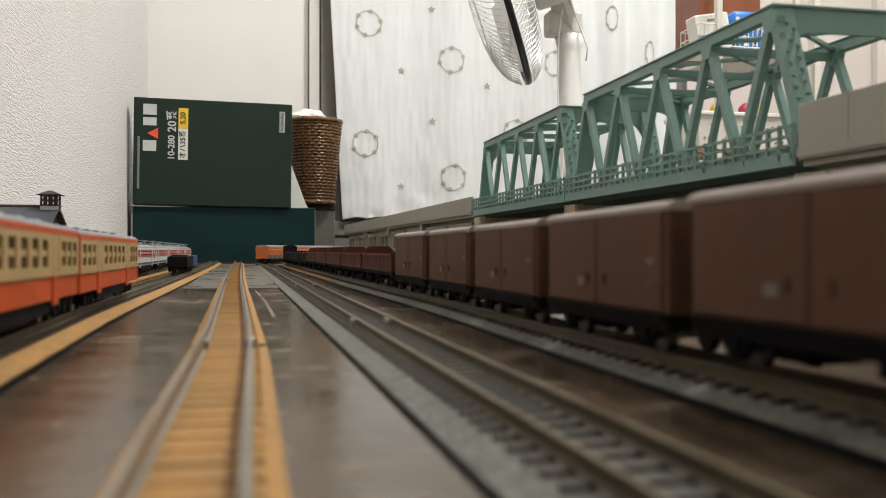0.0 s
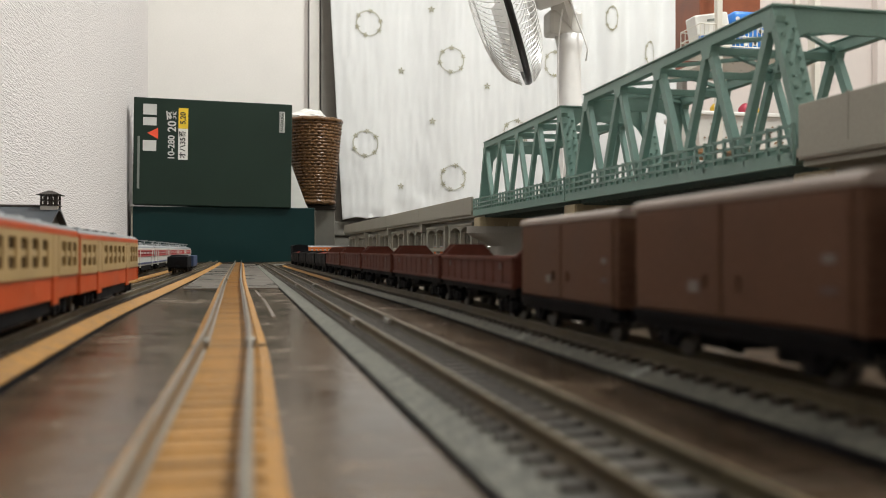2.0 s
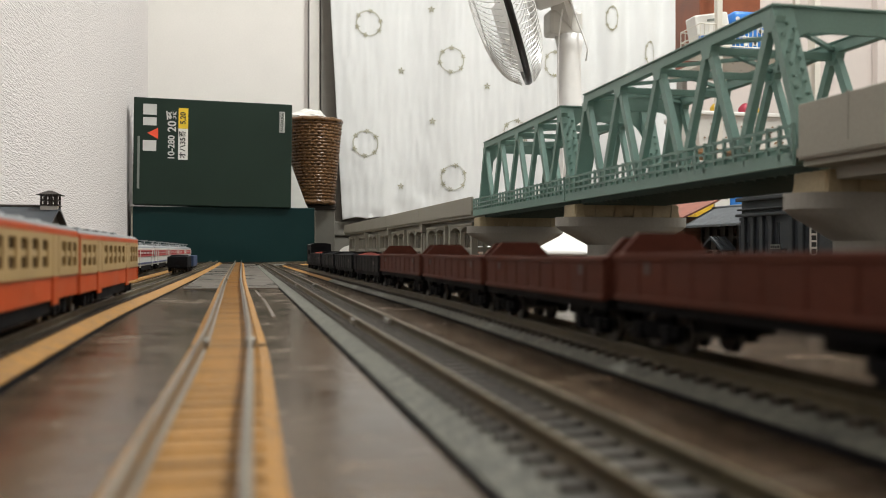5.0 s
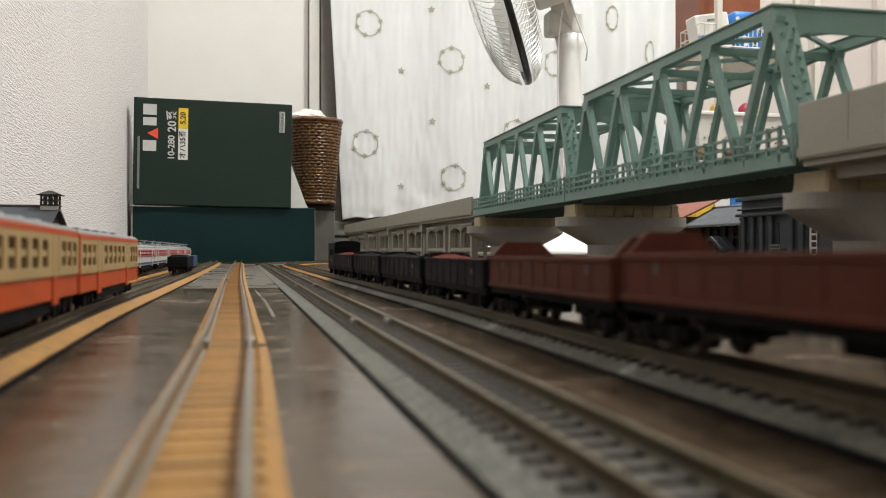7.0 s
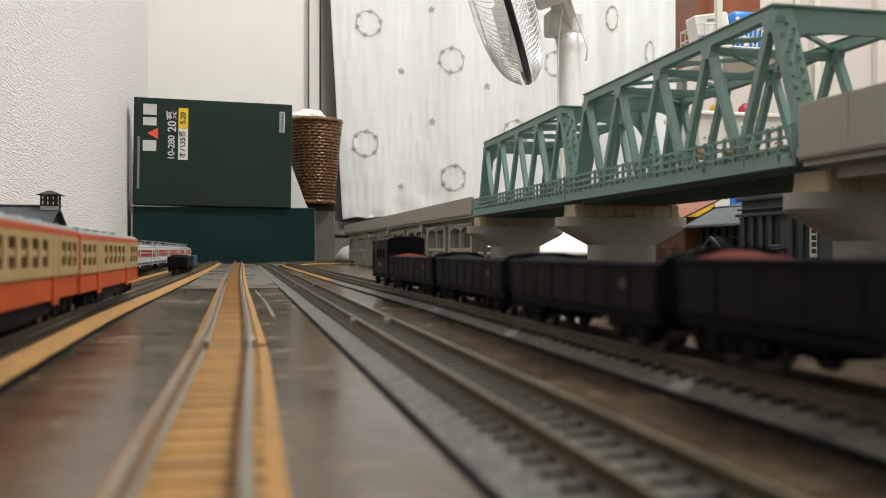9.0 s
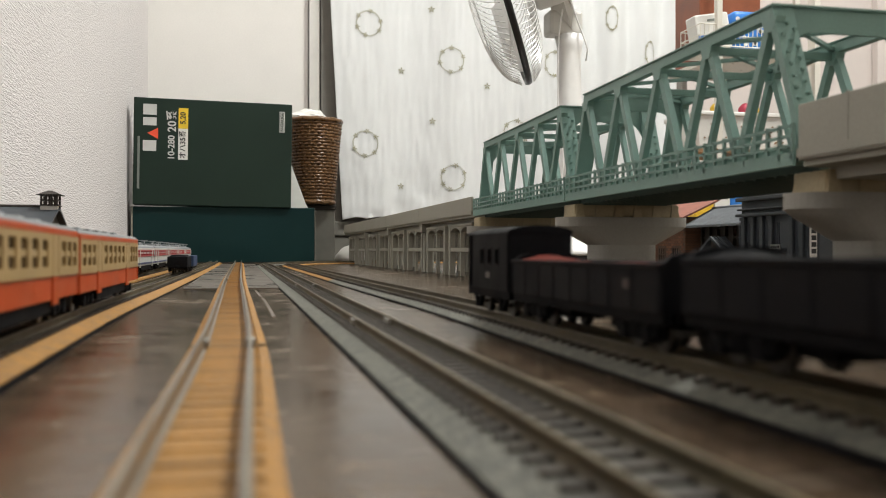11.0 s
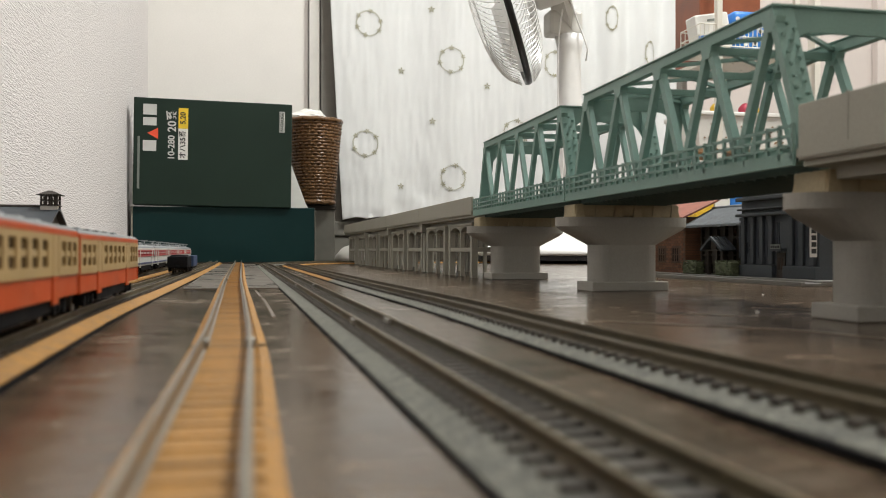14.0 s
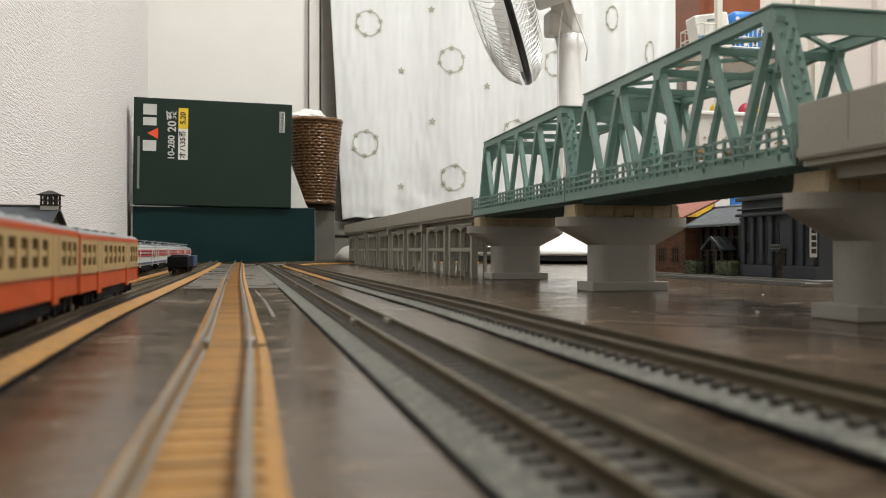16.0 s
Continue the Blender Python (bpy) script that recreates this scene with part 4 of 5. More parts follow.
def pantographs(t):
    for y in (-0.035, 0.035):
        bm = B()
        for x in (-0.004, 0.004):
            beam(bm, (x, y - 0.006, 0.0228), (x, y, 0.0258), 0.0004, 0.0004)
            beam(bm, (x, y + 0.006, 0.0228), (x, y, 0.0258), 0.0004, 0.0004)
        box(bm, -0.0065, 0.0065, y - 0.0006, y + 0.0006, 0.0258, 0.0264)
        box(bm, -0.005, 0.005, y - 0.008, y + 0.008, 0.0222, 0.0228)
        part("pantograph", bm, M_ROOF, t)
    bm = B(); box(bm, -0.005, 0.005, -0.012, 0.012, 0.0216, 0.024, 0.0004)
    part("roof_cooler", bm, M_ROOF, t)
    for s in (-1, 1):
        bm = B(); box(bm, s * 0.0094 - 0.0002, s * 0.0094 + 0.0002, -0.068, 0.068, 0.0063, 0.0076)
        part("stripe", bm, M_EMUB, t, "blue stripe")
        for y in (-0.0652, -0.045, 0.045, 0.0652):
            bm = B(); box(bm, s * 0.0094 - 0.0004, s * 0.0094 + 0.0004, y - 0.0026, y + 0.0026, 0.0125, 0.0177)
            part("pillar", bm, M_EMUW, t)


def emu_car():
    wins = [(-0.06 + k * 0.0109, 0.008) for k in range(12)]
    return rail_coach("electric_railcar", "ivory model electric railcar with red window band and blue stripe", "train car", "parked electric railcars", 0.137, 0.0092, 0.005, 0.0124, 0.0178, 0.0222,
                      M_EMUW, M_EMUR, M_EMUW, M_ROOF, wins, (-0.045, 0.045), pantographs, end=1)


def orange_car():
    wins = [(-0.062 + k * 0.0103, 0.0062) for k in range(13)]
    def green_low(t):
        for s in (-1, 1):
            bm = B(); box(bm, s * 0.0094 - 0.0002, s * 0.0094 + 0.0002, -0.069, 0.069, 0.0052, 0.0106)
            part("skirt_band", bm, M_GREEN_D, t, "dark lower band")
    return rail_coach("orange_train_car", "orange model passenger train car with grey roof", "train car", "moving orange train cars", 0.138, 0.0092, 0.005, 0.0145, 0.021, 0.0252,
                      M_TORANGE, M_TORANGE, M_TORANGE, M_ROOF, wins, (-0.04, 0.0, 0.04), green_low, end=1)


# the freight train: five boxcars, five hoppers, four gondolas, a brake van
PITCH = {"box": 0.0691, "hop": 0.0942, "gon": 0.0956, "van": 0.0501}
b0, h0 = boxcar(), hopper_wagon()
freight = [b0] + [copy_thing(b0, pose(0, 0, 0)) for _ in range(4)]
freight += [h0] + [copy_thing(h0, pose(0, 0, 0)) for _ in range(4)]
gr, gb = gondola("red"), gondola("black")
freight += [gr, gb, copy_thing(gb, pose(0, 0, 0)), copy_thing(gr, pose(0, 0, 0)), brake_van()]
kinds = ["box"] * 5 + ["hop"] * 5 + ["gon"] * 4 + ["van"]
LENGTH = {"box": 0.061, "hop": 0.0885, "gon": 0.0878, "van": 0.0455}
offsets, run = [], -5 * PITCH["box"]
for k in kinds:
    offsets.append(run + PITCH[k] - LENGTH[k] / 2)
    run += PITCH[k]
# seconds and the place of the joint between the last boxcar and the first hopper
FREIGHT_RUN = [(0, 0.4018), (0.5, 0.3621), (1, 0.3165), (1.5, 0.2639), (2, 0.2154), (2.5, 0.1701), (3, 0.127), (3.5, 0.0868), (4, 0.0483), (4.2, 0.0325), (6.3, -0.1422), (6.5, -0.1638), (7, -0.226), (7.5, -0.286), (8, -0.3367), (8.5, -0.3878), (9, -0.4372), (9.2, -0.4544), (11.3, -0.659), (11.5, -0.6743), (12, -0.711), (12.5, -0.7592), (13, -0.8037), (16, -1.08)]

o0 = orange_car()
orange = [o0] + [copy_thing(o0, pose(0, 0, 0)) for _ in range(3)]
# seconds and the place of the rear end of the orange train
ORANGE_RUN = [(0, 1.285), (1, 1.375), (1.5, 1.435), (3, 1.6), (16, 2.75)]

# parked stock
r0 = railcar()
RISE = 0.0045
def railcar_pose(s):
    """On the rails, tipped a little with the near end up."""
    p, q = line_w.at(s - 0.05), line_w.at(s + 0.05)
    d, c = q - p, (p + q) / 2
    return pose(c.x, c.y, c.z + CAR_Z + RISE * max(0, 0.33 - s), math.degrees(math.atan2(d.z, d.y) - RISE * (s < 0.33)), 0, math.degrees(math.atan2(-d.x, d.y)))


r0.matrix_basis = railcar_pose(0.406 - DMU_L / 2)
copy_thing(r0, railcar_pose(0.262 - DMU_L / 2))
copy_thing(r0, railcar_pose(0.118 - DMU_L / 2))
e0 = emu_car()
e0.matrix_basis = line_x.pose_at(0.762, 0.05, CAR_Z)
for k in range(1, 5):
    copy_thing(e0, line_x.pose_at(0.762 + k * 0.141, 0.05, CAR_Z))


def small_wagon():
    t = thing("open_wagon", "small black open model wagon with a blue container", "freight wagon", at=line_w.pose_at(0.75, 0.02, CAR_Z))
    h, L = 0.0078, 0.045
    bm = B(); box(bm, -h, h, -L / 2, L / 2, 0.0035, 0.0125, 0.0005)
    part("body", bm, M_BLACKB, t)
    bm = B(); frustum(bm, (-h + 0.001, h - 0.001, -L / 2 + 0.001, L / 2 - 0.001, 0.0124), (-h + 0.003, h - 0.003, -L / 2 + 0.004, L / 2 - 0.004, 0.0138))
    part("load", bm, M_COAL, t)
    for y in (-0.012, 0.012):
        wheelset(t, y)
    axle_guards(t, (-0.012, 0.012), 0.0068, 0.0036)
    couplers(t, L)
    t2 = thing("container_wagon", "small blue model container wagon", "freight wagon", at=line_w.pose_at(0.815, 0.02, CAR_Z))
    bm = B(); box(bm, -0.0088, 0.0088, -0.028, 0.028, 0.0035, 0.0128, 0.0004)
    part("container", bm, M_BLUE, t2)
    bm = B(); box(bm, -0.008, 0.008, -0.03, 0.03, 0.002, 0.0034)
    part("flat_bed", bm, M_BLACK, t2)
    for y in (-0.016, 0.016):
        wheelset(t2, y)


small_wagon()

# ---- boxes, basket, curtain, fan ----
YB = 1.72
lower = thing("storage_box", "dark teal-green cardboard model train box on the floor", "box", at=pose(-0.027, YB, 0))
bm = B(); box(bm, -0.1695, 0.1695, 0, 0.2, 0.0, 0.1065, 0.0015)
part("carton", bm, M_BOXT, lower)
bm = B(); box(bm, 0.1697, 0.1705, 0.0, 0.004, 0.0, 0.1065); box(bm, -0.1725, -0.1697, 0.0, 0.004, 0.0, 0.1065)
part("worn_edge", bm, M_EDGE, lower)
upper = thing("train_set_box", "dark green cardboard train set box with printed front, stood on edge", "box", at=pose(-0.05, YB - 0.008, 0.1075, 0, 0.75, 0))
bm = B(); box(bm, -0.146, 0.146, 0, 0.045, 0.0, 0.201, 0.0015)
part("carton", bm, M_BOXG, upper)
FRONT = -0.0006


def print_bar(x0, x1, z0, z1, m, name="print_bar", y=FRONT):
    bm = B(); box(bm, x0, x1, y, 0.0004, z0, z1)
    return part(name, bm, m, upper)


# logo as plain blocks and a red triangle
for z0, z1 in ((0.101, 0.121), (0.149, 0.164), (0.169, 0.189)):
    print_bar(-0.129, -0.105, z0, z1, M_PRINT, "logo_block")
bm = B(); prism(bm, [(-0.102, 0.124), (-0.102, 0.145), (-0.121, 0.1345)], FRONT, 0.0003)
part("logo_triangle", bm, M_REDP, upper, "red triangle")
print_bar(-0.1385, -0.1345, 0.03, 0.128, M_PRINTG)
UP = pose(0, 0, 0, 90, 0, 0)
def upright(x, z):
    return Matrix.Translation((x, FRONT - 0.0002, z)) @ Matrix.Rotation(radians(-90), 4, "Y") @ UP
letters("10-280", 0.0165, "print_number", M_PRINT, upper, upright(-0.0775, 0.1085))
letters("20\u7cfb", 0.021, "print_series", M_PRINT, upper, upright(-0.0765, 0.159))
print_bar(-0.0655, -0.048, 0.0865, 0.145, M_WHITE, "white_sticker")
print_bar(-0.0655, -0.048, 0.1453, 0.184, M_YELP, "yellow_sticker")
letters("\u30aa\u30cf35\u7cfb", 0.0135, "sticker_text", M_INK, upper, upright(-0.057, 0.115))
letters("5,20", 0.0135, "sticker_price", M_INK, upper, upright(-0.057, 0.165))
print_bar(0.122, 0.132, 0.146, 0.186, M_PRINT, "gauge_label")
letters("N-GAUGE", 0.0082, "gauge_text", M_BOXG, upper, Matrix.Translation((0, -0.0006, 0)) @ upright(0.127, 0.166))
wedge = thing("white_booklet", "white folded paper leaning behind the green box", "paper", at=pose(0, YB + 0.05, 0.1075))
bm = B(); prism(bm, [(0.07, 0.0), (0.134, 0.0), (0.128, 0.012), (0.096, 0.098), (0.07, 0.098)], 0.0, 0.004)
part("sheet", bm, M_WHITE, wedge)

stand = thing("dark_box", "low grey-brown box under a wicker basket, its lid darkened for shade", "box", at=pose(0.165, 1.86, 0))
bm = B(); box(bm, -0.03, 0.03, -0.02, 0.06, 0, 0.108, 0.002)
part("carton", bm, M_SILL, stand)
# the lid is coloured dark to hold the shade beneath the basket
bm = B(); box(bm, -0.032, 0.032, -0.024, 0.062, 0.1082, 0.119, 0.002)
part("lid", bm, M_TIMBER, stand, "lid with the basket's shade put into its colour")
basket = thing("wicker_basket", "brown woven wicker basket with rolled rim", "basket", at=pose(0.152, 1.85, 0.119))
rows = 26
bm = B()
for r in range(rows):
    z = 0.008 + r * 0.0064
    rad = 0.039 + 0.0165 * (z / 0.175)
    tube(bm, [((rad + 0.0016 * (1 if (k + r) % 2 else -1)) * math.cos(k * math.tau / 48), (rad + 0.0016 * (1 if (k + r) % 2 else -1)) * math.sin(k * math.tau / 48), z + 0.0008 * math.sin(k * 2.1 + r)) for k in range(48)], 0.0033, 5, True)
part("weave", bm, M_WICKER, basket, smooth=True)
for k in range(24):
    a = k * math.tau / 24
    bm = B(); tube(bm, [(0.0385 * math.cos(a), 0.0385 * math.sin(a), 0.002), (0.0555 * math.cos(a), 0.0555 * math.sin(a), 0.174)], 0.0017, 5)
    part("stake", bm, M_WICKER, basket)
for z, r in ((0.175, 0.0565), (0.005, 0.0405)):
    bm = B(); tube(bm, [(r * math.cos(k * math.tau / 40), r * math.sin(k * math.tau / 40), z + 0.0008 * math.sin(k * 1.7)) for k in range(40)], 0.005, 8, True)
    part("rim", bm, M_WICKER, basket, smooth=True)
bm = B(); lathe(bm, [(0.036, 0.002), (0.0365, 0.004), (0.052, 0.165), (0.05, 0.166)], 32)
part("lining", bm, M_WICKER_D, basket)
bag = thing("plastic_bag", "crumpled white plastic bag in the basket", "bag", at=pose(0.14, 1.85, 0.285))
bm = B()
bmesh.ops.create_icosphere(bm, subdivisions=3, radius=0.042)
for v in bm.verts:
    v.co = Vector((v.co.x, v.co.y * 0.7, v.co.z * 0.55)) * (1 + 0.25 * noise.noise(v.co * 45)) + Vector((0, 0, 0.012))
part("film", bm, M_WHITE, bag)

KC, YC = 1.2059, 2.05
def fold(x, z=0.5):
    a = 0.016 * noise.noise(Vector((x * 5.5, z * 0.5, 0.3))) + 0.009 * noise.noise(Vector((x * 15, z * 0.9, 2.1))) + 0.003 * noise.noise(Vector((x * 34, z * 6, 5.0))) + 0.002 * noise.noise(Vector((x * 80, z * 18, 7.0)))
    low = max(0.0, min(1.0, (0.42 - z) / 0.3))
    a += low * (0.0035 * noise.noise(Vector((x * 20, z * 24, 3.0))) + 0.002 * noise.noise(Vector((x * 48, z * 44, 9.0))))
    side = max(0.0, min(1.0, (x - 0.8) / 0.1))
    return YC + a + 0.004 * math.sin(x * 31 + 0.4) + side * 0.014 * math.sin(x * 66 + 0.5)


curtain = thing("curtain", "white curtain with embroidered olive wreaths and stars", "curtain")
bm = B()
nx, nz = 300, 70
cols = []
for i in range(nx + 1):
    u = i / nx
    x = 0.222 + u * 0.875
    hem = 0.1 + 0.004 * math.sin(x * 23) + 0.012 * noise.noise(Vector((x * 13, 4.0, 1.0))) - 0.006 * max(0, 1 - abs(x - 0.285) / 0.03)
    col = []
    for v in [(j / nz) ** 1.6 for j in range(nz + 1)]:
        z = hem + v * 1.9
        xx = x + (1 - u) ** 8 * (0.012 - 0.028 * min(1, (z - 0.1) / 0.5))
        col.append(bm.verts.new((xx, fold(xx, z), z)))
    cols.append(col)
for a, b in zip(cols, cols[1:]):
    for j in range(nz):
        bm.faces.new((a[j], b[j], b[j + 1], a[j + 1]))
cloth = part("cloth", bm, M_CLOTH, curtain, smooth=True)
sol = cloth.modifiers.new("thickness", "SOLIDIFY")
sol.thickness = 0.0012
bm = B()
prev = None
for i in range(181):
    x = 0.245 + i / 180 * 0.84
    cur = [bm.verts.new((x, fold(x, z) - 0.0032, z)) for z in (0.171, 0.1717)]
    if prev:
        bm.faces.new((prev[0], cur[0], cur[1], prev[1]))
    prev = cur
part("hem_seam", bm, M_CLOTH, curtain)


def star(bm, x, z, r, turn):
    """Five narrow leaves round a point, lying on the cloth."""
    for k in range(5):
        a = turn + k * math.tau / 5
        p = [(0, 0), (r * 0.55 * math.cos(a - 0.4), r * 0.55 * math.sin(a - 0.4)), (r * math.cos(a), r * math.sin(a)), (r * 0.55 * math.cos(a + 0.4), r * 0.55 * math.sin(a + 0.4))]
        bm.faces.new([bm.verts.new((x + px_, fold(x + px_, z + pz_) - 0.003, z + pz_)) for px_, pz_ in p])


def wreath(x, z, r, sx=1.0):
    bm = B()
    rng = random.Random(int(x * 1000))
    for k in range(6):
        a = k * math.tau / 6 + rng.uniform(0.2, 0.6)
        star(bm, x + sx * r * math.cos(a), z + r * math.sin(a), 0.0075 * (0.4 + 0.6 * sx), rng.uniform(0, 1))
    for k in range(64):
        a = k * math.tau / 64
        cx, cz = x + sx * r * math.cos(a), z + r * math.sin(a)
        b = a + math.pi / 2 + (0.6 if k % 2 else -0.6)
        dx, dz = 0.0042 * math.cos(b), 0.0042 * math.sin(b)
        w = 0.0007
        q = [(cx - dx, cz - dz), (cx - w * dz / 0.0042, cz + w * dx / 0.0042), (cx + dx, cz + dz), (cx + w * dz / 0.0042, cz - w * dx / 0.0042)]
        bm.faces.new([bm.verts.new((p, fold(p, o) - 0.0029, o)) for p, o in q])
    part("wreath_embroidery", bm, M_MOTIF, curtain, "olive wreath embroidery")


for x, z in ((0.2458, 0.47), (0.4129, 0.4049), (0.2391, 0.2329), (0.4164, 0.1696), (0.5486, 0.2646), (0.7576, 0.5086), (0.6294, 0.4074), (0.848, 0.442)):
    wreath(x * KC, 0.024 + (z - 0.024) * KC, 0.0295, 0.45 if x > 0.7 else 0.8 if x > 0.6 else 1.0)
for x, z in ((0.3124, 0.3808), (0.4885, 0.3569), (0.3745, 0.2819), (0.3113, 0.1508), (0.373, 0.506), (0.68, 0.3)):
    bm = B(); star(bm, x * KC, 0.024 + (z - 0.024) * KC, 0.0095, 0.3)
    part("star_embroidery", bm, M_MOTIF, curtain, "olive star embroidery")

# pedestal fan
fan = thing("pedestal_fan", "white pedestal fan with wire guard and black rim", "fan", at=pose(0.6115, 1.56, 0))
bm = B(); lathe(bm, [(0.172, 0.014), (0.176, 0.018), (0.168, 0.026), (0.12, 0.046), (0.06, 0.062), (0.034, 0.075), (0.03, 0.1)], 48)
part("base", bm, M_FAN, fan, smooth=True)
bm = B(); lathe(bm, [(0.168, 0.004), (0.174, 0.006), (0.174, 0.013), (0.16, 0.0135)], 48)
part("base_ring", bm, M_RIM, fan, "black base ring")
for a in range(4):
    bm = B(); lathe(bm, [(0.012, 0.0), (0.012, 0.005)], 12, 0.13 * math.cos(a * 1.57 + 0.7), 0.13 * math.sin(a * 1.57 + 0.7))
    part("foot", bm, M_RIM, fan)
bm = B(); lathe(bm, [(0.026, 0.09), (0.0245, 0.2), (0.0225, 0.33), (0.0215, 0.385), (0.0235, 0.41), (0.0285, 0.432)], 32)
part("pole", bm, M_FAN, fan, smooth=True)
bm = B(); box(bm, -0.046, 0.02, -0.022, 0.022, 0.43, 0.476, 0.006)
part("neck", bm, M_FAND, fan, "pale grey tilting neck")
bm = B()
NORM = Vector((-0.9, 0.325, -0.3)).normalized()
HEAD = Vector((-0.141, -0.01, 0.5065))
q = NORM.to_track_quat("Z", "Y").to_matrix().to_4x4()
HM = Matrix.Translation(HEAD) @ q
lathe(bm, [(0.03, -0.16), (0.05, -0.15), (0.058, -0.1), (0.058, -0.06), (0.04, -0.045)], 32)
for v in bm.verts:
    v.co = HM @ v.co
part("motor_housing", bm, M_FAN, fan, smooth=True)
R = 0.178
def ring_pts(r, z, n=64):
    return [HM @ Vector((r * math.cos(k * math.tau / n), r * math.sin(k * math.tau / n), z)) for k in range(n)]


bm = B()
a, b2, c2 = ring_pts(R + 0.002, -0.006), ring_pts(R + 0.004, 0.0), ring_pts(R + 0.002, 0.006)
d2 = ring_pts(R - 0.003, 0.006); e2 = ring_pts(R - 0.003, -0.006)
loops = [[bm.verts.new(p) for p in l] for l in (a, b2, c2, d2, e2)]
for i in range(5):
    l, m2 = loops[i], loops[(i + 1) % 5]
    for k in range(64):
        bm.faces.new((l[k], l[(k + 1) % 64], m2[(k + 1) % 64], m2[k]))
part("rim", bm, M_RIM, fan, "black rim band", smooth=True)
for side, depth, name in ((1, 0.062, "front_guard"), (-1, 0.052, "rear_guard")):
    bm = B()
    for f in (0.28, 0.66):
        tube(bm, ring_pts(R * f, side * depth * math.sqrt(max(0, 1 - (f * 0.985) ** 3)), 40), 0.0013, 4, True)
    guard = part(name, bm, M_WIRE, fan, "fine wire guard")
    for k in range(96):
        a = k * math.tau / 96
        pts = []
        for j in range(9):
            f = 0.28 + 0.72 * j / 8
            r = R * f
            z = side * depth * math.sqrt(max(0, 1 - (f * 0.985) ** 3))
            tw = a + 0.35 * (1 - f) * side
            pts.append(HM @ Vector((r * math.cos(tw), r * math.sin(tw), z)))
        bm = B(); tube(bm, pts, 0.0009, 4)
        part("guard_wire", bm, M_WIRE, guard)
for k in range(5):
    bm = B()
    a0 = k * math.tau / 5
    grid = [[bm.verts.new(HM @ Vector((r * math.cos(a0 + w), r * math.sin(a0 + w), 0.012 - 0.03 * (w - 0.4)))) for w in np.linspace(0, 0.9, 6)] for r in np.linspace(0.03, 0.155, 5)]
    for p, o in zip(grid, grid[1:]):
        for i in range(5):
            bm.faces.new((p[i], p[i + 1], o[i + 1], o[i]))
    bl = part("blade", bm, M_FAN, fan, "pale translucent blade", smooth=True)
    bl.modifiers.new("thickness", "SOLIDIFY").thickness = 0.0015
bm = B(); beam(bm, HM @ Vector((0, 0, -0.1)), Vector((0.0, 0.0, 0.44)), 0.03, 0.03)
part("head_bracket", bm, M_FAND, fan)
bm = B(); tube(bm, smooth_line([(-0.02, -0.03, 0.5), (-0.034, -0.034, 0.42), (-0.036, -0.034, 0.3), (-0.025, -0.03, 0.2), (-0.028, -0.025, 0.12)], 0.015), 0.0016, 6)
part("cord", bm, M_FAN, fan, smooth=True)
bm = B(); tube(bm, smooth_line([(-0.015, -0.03, 0.5), (0.005, -0.032, 0.45), (0.025, -0.03, 0.4), (0.022, -0.028, 0.38)], 0.015), 0.0016, 6)
part("lead", bm, M_FAN, fan, smooth=True)
CRUMBS = [(0.0996, 0.4077, 0.00098), (0.0994, 0.3345, 0.00056), (0.1909, 0.294, 0.00077), (0.0957, 0.4238, 0.00042), (0.0813, 0.5306, 0.00056), (0.1055, 0.2584, 0.00070), (0.0947, 0.2652, 0.00056), (0.2702, 0.411, 0.00049), (0.0989, 0.5603, 0.00042), (-0.0543, 0.6898, 0.00056), (0.2278, 1.8429, 0.00070)]

# ---- the town beside the line: fronts face the tracks ----
def tile_roof(t, x0, x1, y0, y1, z_eave, z_ridge, name="roof", m=None):
    """A roof that slopes up from x0 to a ridge at x1, with rounded tile rows."""
    m = m or M_TILE
    bm = B()
    a = [bm.verts.new(p) for p in ((x0, y0, z_eave), (x1, y0, z_ridge), (x1, y1, z_ridge), (x0, y1, z_eave))]
    b = [bm.verts.new((v.co.x, v.co.y, v.co.z - 0.0016)) for v in a]
    bm.faces.new(a); bm.faces.new(b[::-1])
    for i in range(4):
        j = (i + 1) % 4
        bm.faces.new((a[i], a[j], b[j], b[i]))
    roof = part(name, bm, m, t)
    n = max(3, int((y1 - y0) / 0.0024))
    for k in range(n + 1):
        y = y0 + k * (y1 - y0) / n
        bm = B(); tube(bm, [(x0, y, z_eave + 0.0002), (x1, y, z_ridge + 0.0002)], 0.0006, 5)
        part("tile_strip", bm, m, roof)
    bm = B(); tube(bm, [(x1, y0, z_ridge + 0.0006), (x1, y1, z_ridge + 0.0006)], 0.0013, 8)
    part("ridge_tile", bm, m, roof)


plate = thing("street_base", "dark grey plastic street base with a raised kerb", "base plate")
bm = B(); box(bm, 0.36, 0.5, 0.5, 0.84, 0.0, 0.0022, 0.0004); box(bm, 0.372, 0.5, 0.5, 0.84, 0.0022, 0.0036, 0.0004)
part("slab", bm, M_GREYPLAS, plate)
bm = B(); box(bm, 0.357, 0.3598, 0.5, 0.84, 0.0, 0.003, 0.0003)
part("kerb", bm, M_GREYPLAS, plate)

